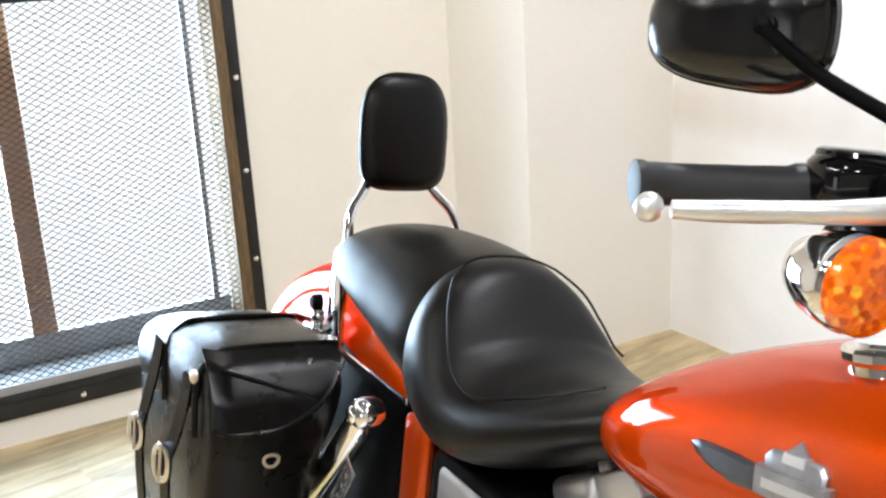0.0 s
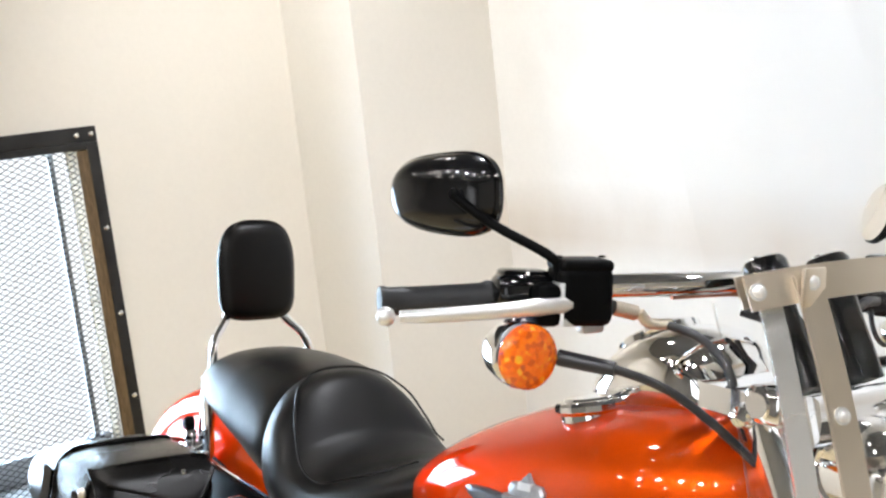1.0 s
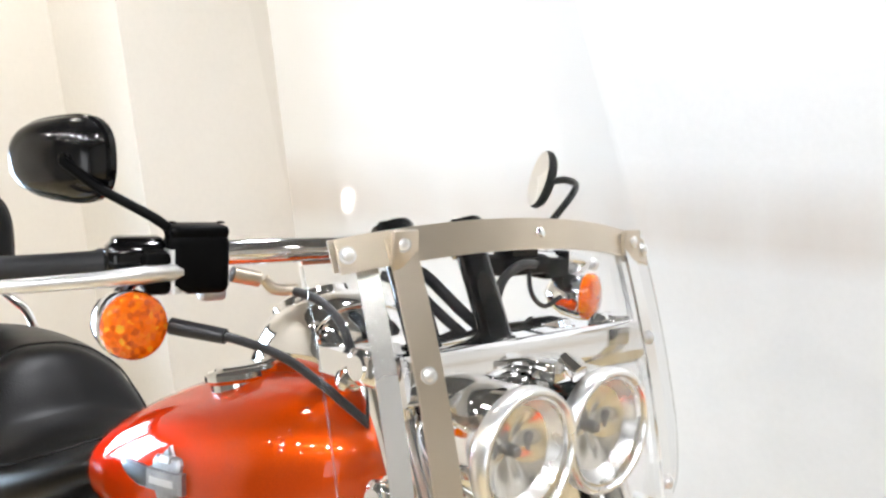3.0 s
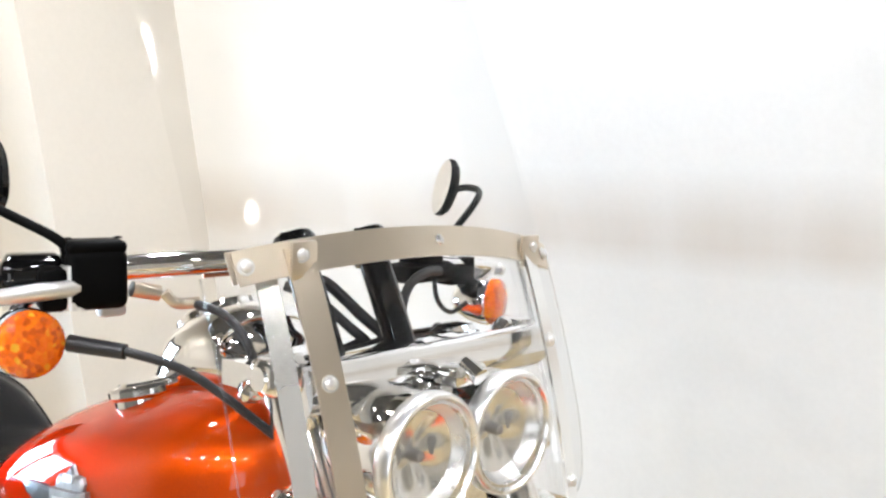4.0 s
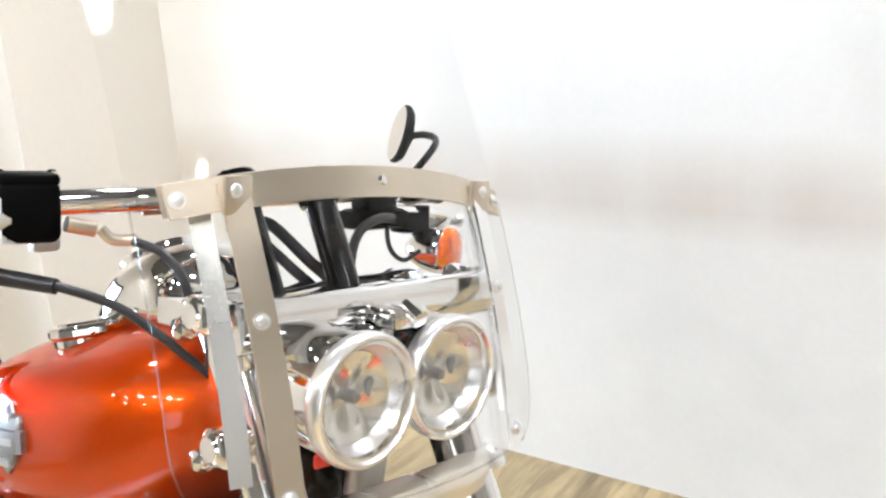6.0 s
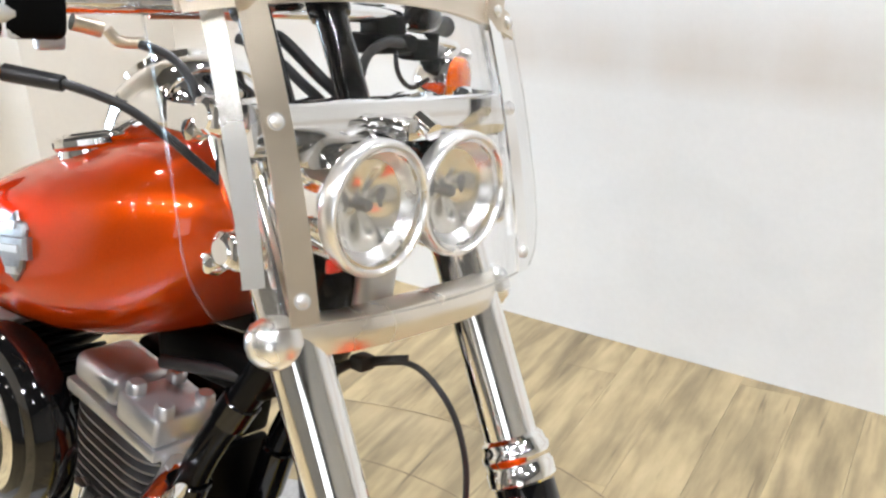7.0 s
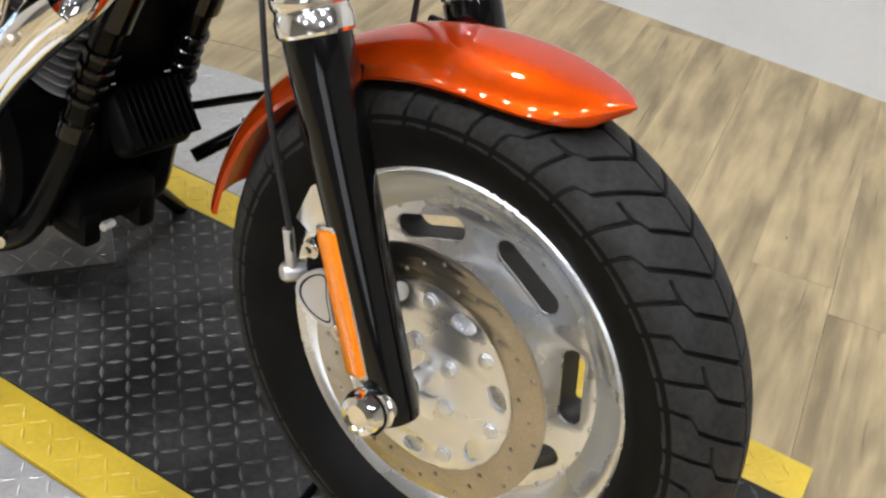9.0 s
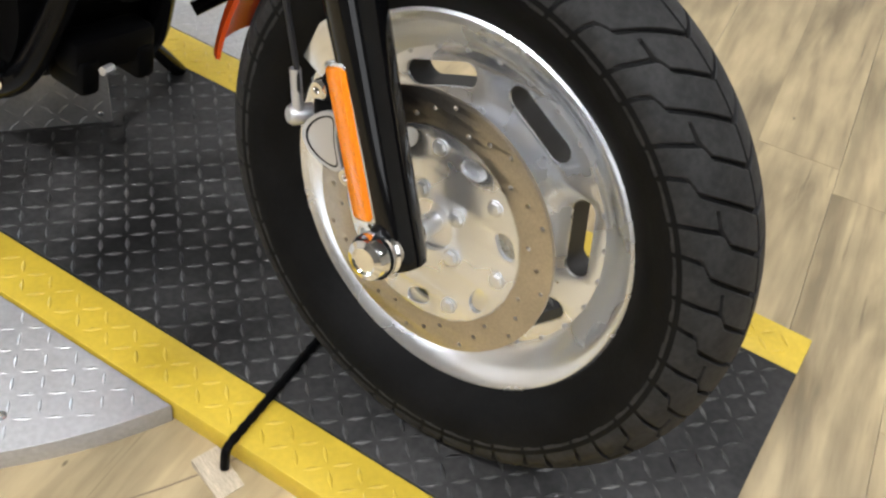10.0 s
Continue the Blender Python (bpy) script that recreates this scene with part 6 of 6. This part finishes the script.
bp("lid", (v0 + [(x, y + 0.003, z - 0.004) for x, y, z in v0], f0 + [tuple(q + k0 for q in reversed(fc)) for fc in f0] + rimf), M_LEATHER, "leather lid", bag, 55)
for px_ in (-1.425, -1.605):
    zt = float(np.interp(px_, lx, lz)) + 0.008
    bp("piping", tube([(px_, -0.203, zt - 0.012), (px_, -0.225, zt), (px_, -0.36, zt), (px_ + 0.002, -0.390, zt - 0.006), (px_ + 0.004, -0.412, zt - 0.030), (px_ + 0.008, -0.4185, zt - 0.08), (px_ + 0.012, -0.418, zt - 0.125)], 0.0048, 8, 4), M_LEATHER, "raised leather piping", bag)


def front_x(z):
    return float(np.interp(z, [0.09, 0.20, 0.275, 0.330, 0.370, 0.386], [-1.376, -1.358, -1.346, -1.358, -1.395, -1.43]))


# front flap with a rounded lower edge, its fold and a stud
flap = []
for i in range(15):
    y = -0.206 - 0.202 * i / 14
    low_z = 0.288 + 4.2 * max(0.0, y + 0.345) ** 2 + (3.0 * (y + 0.375) ** 2 if y < -0.375 else 0.0)
    bend = 0.004 * math.sin(math.pi * i / 14) - (0.012 * ((-0.385 - y) / 0.023) ** 2 if y < -0.385 else 0.0)
    flap.append([(front_x(z) + 0.006 + bend, y, z + 0.004) for z in np.linspace(0.386, low_z, 12)])
v0, f0 = loft(flap, closed=False, cap=False)
k0 = len(v0)
edge_f = []
for i in range(14):
    edge_f += [(a, a + 12, a + 12 + k0, a + k0) for a in (i * 12, i * 12 + 11)]
for j in range(11):
    edge_f += [(a, a + 1, a + 1 + k0, a + k0) for a in (j, 14 * 12 + j)]
fl = bp("front_flap", (v0 + [(x - 0.006, y, z - 0.002) for x, y, z in v0], f0 + [tuple(q + k0 for q in reversed(fc)) for fc in f0] + edge_f), M_LEATHER, "front flap with a rounded edge", bag)
bp("flap_hem", tube([r[-1] for r in flap], 0.0034, 8, 3), M_LEATHER, "", bag)
bp("flap_fold", tube([(front_x(z) + 0.009, y, z + 0.004) for y, z in zip(np.linspace(-0.39, -0.262, 8), np.linspace(0.368, 0.328, 8))], 0.0032, 8, 3), M_LEATHER, "", bag)
bp("stud", bolt((front_x(0.372) + 0.010, -0.258, 0.374), (1, 0, 0.5), 0.0052, 0.004), M_CHROME, "", bag)
for xx, zz_ in ((-1.500, 0.192), (-1.680, 0.170)):
    sp = [(xx + 0.05, -0.4185, 0.345), (xx + 0.035, -0.421, 0.29), (xx + 0.012, -0.426, 0.235), (xx, -0.434, zz_), (xx - 0.004, -0.432, zz_ - 0.06), (xx - 0.004, -0.426, zz_ - 0.13), (xx - 0.002, -0.424, zz_ - 0.19)]
    bp("strap", strap_path(smooth_path(sp, 5), lambda i: (0.25, -1, 0), 0.026, 0.004), M_LEATHER, "leather strap", bag)
    oval = [(0.020 * math.copysign(abs(math.cos(b)) ** 0.9, math.cos(b)), 0.030 * math.copysign(abs(math.sin(b)) ** 0.8, math.sin(b))) for b in [2 * math.pi * i / 28 for i in range(28)]]
    bm_ = Matrix.Translation((xx + 0.002, -0.4425, zz_)) @ Matrix.Rotation(radians(24), 4, "Z") @ Matrix.Rotation(radians(90), 4, "X")
    bk = bp("buckle", plate([oval, [(x * 0.66, y * 0.76) for x, y in oval][::-1]], 0.007, 0.002, bm_), M_CHROME, "oval silver buckle", bag)
    bp("buckle_pin", rod(bm_ @ Vector((0, 0.030, 0.003)), bm_ @ Vector((0, -0.030, 0.004)), 0.0026, 8), M_STEEL, "", bk)
bp("strap_stud", bolt((-1.425, -0.4175, 0.352), (0.2, -1, 0.1), 0.0105, 0.006, 18), M_STEEL, "round silver stud", bag)
bp("d_ring", tube([(front_x(0.25) + 0.012, -0.328 + 0.011 * math.cos(a), 0.252 + (0.012 * math.sin(a) if math.sin(a) < 0 else 0.006 * math.sin(a))) for a in np.linspace(0, 2 * math.pi, 19)], 0.0026, 6, 0), M_STEEL, "small silver ring", bag)
bp("ring_tab", box(front_x(0.24) + 0.006, -0.328, 0.238, 0.008, 0.018, 0.03, 0.003), M_LEATHER, "", bag)
bp("mount_plate", plate([[(-0.02, -0.06), (0.012, -0.06), (0.02, 0.06), (-0.012, 0.06)], *[ring2(0.004, 10, 0.001 * i, -0.04 + 0.026 * i, True) for i in range(4)]], 0.003, 0.0005,
                        Matrix.Translation((-1.345, -0.215, 0.185)) @ Matrix.Rotation(radians(28), 4, "Y") @ Matrix.Rotation(radians(90), 4, "X")), M_ALU, "drilled steel mounting plate", bag)

# ---- frame
fr_ = bp("frame", join(*[tube([(-0.30, s * 0.03, 0.56), (-0.36, s * 0.052, 0.43), (-0.445, s * 0.062, 0.305), (-0.51, s * 0.07, 0.15), (-0.555, s * 0.085, 0.0), (-0.62, s * 0.11, -0.12), (-0.80, s * 0.125, -0.16), (-1.10, s * 0.125, -0.15), (-1.22, s * 0.13, -0.02), (-1.25, s * 0.13, 0.2), (-1.30, s * 0.12, 0.34)], 0.0185, 14, 6) for s in (-1, 1)],
                 tube([(-0.30, 0, 0.60), (-0.6, 0, 0.50), (-0.95, 0, 0.40), (-1.3, 0, 0.36)], 0.022, 14, 6)), M_TUBE, "gloss black tubular frame")
bp("headstock", lathe([(0.034, 0.0), (0.036, 0.01), (0.036, 0.15), (0.034, 0.16)], 28, along((-0.283, 0, 0.53), (-FK, 0, 1))), M_TUBE, "", fr_)
bp("neck_gusset", box(-0.36, 0, 0.49, 0.11, 0.05, 0.10, 0.012, 2), M_TUBE, "", fr_)
for s in (-1, 1):
    for k, (za, zb_) in enumerate(((0.37, 0.40), (0.215, 0.285), (0.172, 0.182), (0.15, 0.16), (0.128, 0.138), (0.106, 0.116), (0.055, 0.08))):
        xa = np.interp([za, zb_], [0.0, 0.15, 0.305, 0.43], [-0.555, -0.51, -0.445, -0.36])
        ya = np.interp([za, zb_], [0.0, 0.15, 0.305, 0.43], [0.085, 0.07, 0.062, 0.052])
        bp("tube_sleeve", rod((xa[0], s * ya[0], za), (xa[1], s * ya[1], zb_), 0.0220, 16, bev=0.002), M_BLACK, "", fr_)
bp("swing_arm", join(*[box(-1.42, s * 0.135, 0.0, 0.52, 0.03, 0.05, 0.008) for s in (-1, 1)]), M_TUBE, "black swing arm", fr_)
bp("side_cover", join(box(-1.235, -0.150, 0.255, 0.07, 0.02, 0.16, 0.012, 3, None)), M_ORANGE, "narrow candy-orange side cover", fr_)
bp("battery_box", box(-1.10, -0.04, 0.22, 0.17, 0.24, 0.20, 0.02, 3), M_SATIN, "black battery box", fr_)
bp("oil_tank", box(-1.05, -0.155, 0.262, 0.20, 0.022, 0.085, 0.010, 3), M_CAST, "brushed silver side panel", fr_)
bp("kickstand", tube([(-0.70, 0.13, -0.13), (-0.72, 0.22, -0.20), (-0.74, 0.30, -0.275)], 0.013, 10, 4), M_TUBE, "black side stand, down")

# ---- engine
eng = bp("engine", join(box(-0.80, 0, -0.03, 0.42, 0.20, 0.20, 0.05, 4), lathe([(0.12, -0.13), (0.135, -0.115), (0.135, 0.115), (0.12, 0.13)], 40, Matrix.Translation((-0.72, 0, -0.01)) @ YAX)), M_SATIN, "air-cooled black and silver V-twin engine")
for lean in (1, -1):
    em = Matrix.Translation((-0.668, 0, -0.016)) @ Matrix.Rotation(radians(12), 4, "Y") if lean > 0 else Matrix.Translation((-0.745, -0.012, 0.045)) @ Matrix.Rotation(radians(-30), 4, "Y")
    for i in range(15):
        h = 0.118 + i * 0.0140
        sx, sy = (0.152, 0.146) if i < 7 else (0.186, 0.156)
        pts = []
        for j in range(32):
            a = 2 * math.pi * j / 32
            c, s_ = math.cos(a), math.sin(a)
            pts.append((sx / 2 * math.copysign(abs(c) ** 0.5, c), sy / 2 * math.copysign(abs(s_) ** 0.5, s_)))
        bp("cooling_fin", plate([pts], 0.0036, 0.0009, em @ pose(0, 0, h)), M_FIN if lean > 0 else M_SATIN, "", eng)
    bp("cylinder", lathe([(0.06, 0.08), (0.06, 0.335)], 28, em), M_SATIN, "", eng)
    rb = bp("rocker_box", box(0, -0.034, 0.336, 0.186, 0.090, 0.018, 0.004, 2, em), M_CAST, "silver rocker box", eng)
    bp("rocker_cover", box(-0.043, -0.034, 0.365, 0.092, 0.086, 0.042, 0.016, 4, em), M_CAST, "", rb)
    bp("rocker_cover", box(0.050, -0.034, 0.363, 0.080, 0.088, 0.038, 0.006, 3, em), M_CAST, "", rb)
    for dx in (0.024, 0.080):
        for dy in (-0.062, -0.006):
            bp("rocker_bolt", lathe([(0.012, 0.0), (0.012, 0.012), (0.009, 0.016), (0.0, 0.016)], 14, em @ pose(dx, dy, 0.380)), M_CAST, "", rb)
    bp("breather_cover", box(0.004, 0.052, 0.352, 0.19, 0.078, 0.062, 0.012, 3, em), M_SATIN, "black breather cover beside the rocker box", eng)
    # black panel added to darken the head's front, which lies in shade
    if lean > 0:
        bp("head_shade_panel", box(0.100, 0.008, 0.225, 0.014, 0.150, 0.20, 0.006, 2, em), M_SATIN, "black panel added for the shade in front of the cylinder", eng)
    for dx in (-0.022, 0.022):
        bp("pushrod_tube", rod(em @ Vector((dx - 0.02 * lean, -0.098, 0.05)), em @ Vector((dx, -0.088, 0.235)), 0.010, 12), M_CHROME, "chrome pushrod tube", eng)
bp("cam_cover", lathe([(0.0, 0.03), (0.07, 0.028), (0.10, 0.018), (0.112, 0.0)], 40, Matrix.Translation((-0.72, -0.130, -0.01)) @ Matrix.Rotation(radians(90), 4, "X")), M_CHROME, "round chrome cam cover", eng)
for i in range(6):
    a = radians(30 + 60 * i)
    bp("cover_bolt", bolt((-0.72 + 0.088 * math.cos(a), -0.150, -0.01 + 0.088 * math.sin(a)), (0, -1, 0), 0.006, 0.005), M_CHROME, "", eng)
bp("air_cleaner", lathe([(0.085, -0.02), (0.102, -0.012), (0.108, 0.0), (0.108, 0.022), (0.100, 0.034), (0.086, 0.036)], 44, Matrix.Translation((-0.605, -0.185, 0.345)) @ Matrix.Rotation(radians(90), 4, "X"), close=True), M_BLACK, "round black air cleaner", eng)
bp("air_cleaner_cover", lathe([(0.084, 0.036), (0.078, 0.042), (0.05, 0.046), (0.0, 0.047)], 44, Matrix.Translation((-0.605, -0.185, 0.345)) @ Matrix.Rotation(radians(90), 4, "X"), close=False), M_BLACK, "black cover", eng)
bp("cover_inset", lathe([(0.072, 0.0435), (0.066, 0.0455), (0.058, 0.0462)], 40, Matrix.Translation((-0.605, -0.185, 0.345)) @ Matrix.Rotation(radians(90), 4, "X"), close=False), M_CHROME, "raised ring on the cover", eng)
reg_m = Matrix.Translation((-0.500, 0.0, 0.076)) @ Matrix.Rotation(radians(-36), 4, "Y")
reg = bp("voltage_regulator", box(0, 0, 0, 0.045, 0.11, 0.088, 0.018, 4, reg_m), M_SATIN, "finned black voltage regulator")
for i in range(10):
    bp("regulator_fin", box(0.030, -0.045 + 0.010 * i, 0, 0.018, 0.0034, 0.074, 0.001, 1, reg_m), M_SATIN, "", reg)
for dy in (-0.055, 0.05):
    bp("regulator_bolt", bolt(reg_m @ Vector((0.02, dy * 0.8, 0.046)), reg_m.to_3x3() @ Vector((0.3, 0, 1)), 0.006, 0.004), M_CHROME, "", reg)
bp("engine_mount", box(-0.555, -0.01, -0.060, 0.05, 0.13, 0.05, 0.012, 2), M_SATIN, "black lower engine mount", eng)
for dy in (-0.055, 0.035):
    bp("mount_ear", box(-0.56, dy, -0.085, 0.07, 0.03, 0.05, 0.008, 2), M_SATIN, "", eng)
# black filler added to keep the space between the tubes dark
bp("dark_filler_box", box(-0.60, 0.065, 0.055, 0.05, 0.13, 0.15, 0.012, 3), M_SATIN, "black box added to fill the dark space behind the frame tubes", eng)
bp("relay_lead", tube([(-0.60, 0.00, 0.12), (-0.57, 0.03, 0.165), (-0.565, 0.07, 0.160), (-0.575, 0.10, 0.11)], 0.006, 10, 6), M_CABLE, "", eng)
lever = bp("shift_lever", tube([(-0.575, 0.16, -0.058), (-0.55, 0.20, -0.030), (-0.535, 0.225, -0.012)], 0.011, 12, 5), M_TUBE, "black gear-shift lever", fr_)
bp("lever_bolt", bolt((-0.533, 0.222, 0.002), (0.2, -0.5, 1), 0.009, 0.006), M_CHROME, "", lever)
bp("shift_rod", rod((-0.60, 0.15, 0.012), (-0.470, 0.225, 0.072), 0.0065, 12), M_TUBE, "black shift linkage rod", fr_)
bp("mount_bolt", rod((-0.435, -0.10, -0.012), (-0.43, -0.118, -0.010), 0.0055, 6), M_CAST, "", eng)
bp("coil_cover", box(-0.435, 0.0, 0.430, 0.18, 0.13, 0.055, 0.014, 3), M_SATIN, "black wiring cover", eng)
bp("plug_lead", tube([(-0.37, -0.055, 0.425), (-0.42, -0.07, 0.425), (-0.48, -0.085, 0.42)], 0.008, 10), M_CABLE, "black lead under the tank", eng)

# ---- exhaust
ex = bp("exhaust", tube([(-0.520, -0.04, 0.270), (-0.475, -0.070, 0.285), (-0.448, -0.105, 0.283), (-0.448, -0.142, 0.255), (-0.495, -0.160, 0.200), (-0.555, -0.170, 0.125), (-0.615, -0.176, 0.035), (-0.70, -0.18, -0.04), (-0.80, -0.182, -0.075), (-0.95, -0.185, -0.10), (-1.15, -0.19, -0.105)], 0.0200, 18, 8), M_CHROME, "chrome header pipe and muffler")
bp("heat_shield", tube([(-0.455, -0.152, 0.262), (-0.492, -0.165, 0.222), (-0.553, -0.177, 0.140), (-0.613, -0.183, 0.048), (-0.70, -0.187, -0.030)], 0.0235, 18, 8), M_CHROME, "chrome heat shield", ex)
bp("muffler", lathe([(0.025, 0.0), (0.045, 0.05), (0.047, 0.08), (0.047, 0.66), (0.042, 0.70), (0.038, 0.70), (0.036, 0.60)], 32, along((-1.13, -0.19, -0.105), (-1, -0.02, 0.04))), M_CHROME, "chrome muffler", ex)
for q in ((-0.49, -0.192, 0.215), (-0.60, -0.210, 0.07)):
    bp("shield_clamp", bolt(q, (0.2, -1, 0.3), 0.008, 0.006), M_STEEL, "", ex)
bp("foot_peg", join(rod((-0.62, -0.12, -0.09), (-0.62, -0.27, -0.09), 0.012, 12), rod((-0.62, -0.19, -0.09), (-0.62, -0.29, -0.09), 0.019, 16, bev=0.004)), M_SATIN, "black rubber foot peg", fr_)
bp("brake_pedal", tube([(-0.60, -0.14, -0.10), (-0.56, -0.17, -0.06), (-0.53, -0.19, -0.055)], 0.009, 10, 5), M_CHROME, "chrome brake pedal", fr_)

# ---------------------------------------------------------------- floor boards, last
PLW, PLL = 0.152, 1.22
ca, sa = math.cos(FA), math.sin(FA)
shared, rest_v, rest_f, made = None, [], [], 0
brd = random.Random(5)
for i in range(-45, 46):
    off = brd.uniform(0, PLL)
    for j in range(-7, 8):
        u0, v0 = j * PLL + off, i * PLW
        cx, cy = (u0 + PLL / 2) * ca - (v0 + PLW / 2) * sa + 0.3, (u0 + PLL / 2) * sa + (v0 + PLW / 2) * ca
        corners = [(-PLL / 2 + 0.0004, -PLW / 2 + 0.0004), (PLL / 2 - 0.0004, -PLW / 2 + 0.0004), (PLL / 2 - 0.0004, PLW / 2 - 0.0004), (-PLL / 2 + 0.0004, PLW / 2 - 0.0004)]
        wc = [(cx + a * ca - b * sa, cy + a * sa + b * ca) for a, b in corners]
        full = all(X0 < x < X1 and Y0 < y < Y1 for x, y in wc)
        poly = wc if full else clip(wc, X0, X1, Y0, Y1)
        if len(poly) < 3:
            continue
        near = -2.95 < cx < 1.9 and 0.75 < cy < 2.6 or -2.95 < cx < -1.7 and -0.9 < cy <= 0.75
        loc = [((x - cx) * ca + (y - cy) * sa, -(x - cx) * sa + (y - cy) * ca) for x, y in poly]
        n = len(loc)
        top = [(a, b, 0.0) for a, b in loc]
        low = [(a, b, -0.008) for a, b in loc]
        faces = [tuple(range(n))] + [(k, k + n, (k + 1) % n + n, (k + 1) % n) for k in range(n)]
        if near and made < 298:
            if full and shared is not None:
                me = shared
            else:
                me = bpy.data.meshes.new("plank")
                me.from_pydata(top + low, [], faces)
                me.update()
                me.materials.append(M_OAK)
                if full:
                    shared = me
            ob = new("plank", me)
            ob.parent = floor
            ob.matrix_basis = Matrix.Translation((cx, cy, 0)) @ Matrix.Rotation(FA, 4, "Z")
            made += 1
        else:
            o = len(rest_v)
            ux, uy = cx * ca + cy * sa, -cx * sa + cy * ca
            rest_v += [(ux + a, uy + b, z) for a, b, z in top + low]
            rest_f += [tuple(q + o for q in fc) for fc in faces]
me = bpy.data.meshes.new("far_planks")
me.from_pydata(rest_v, [], rest_f)
me.update()
part("far_planks", me, M_OAK, floor, "", Matrix.Rotation(FA, 4, "Z"), kind="stuff")
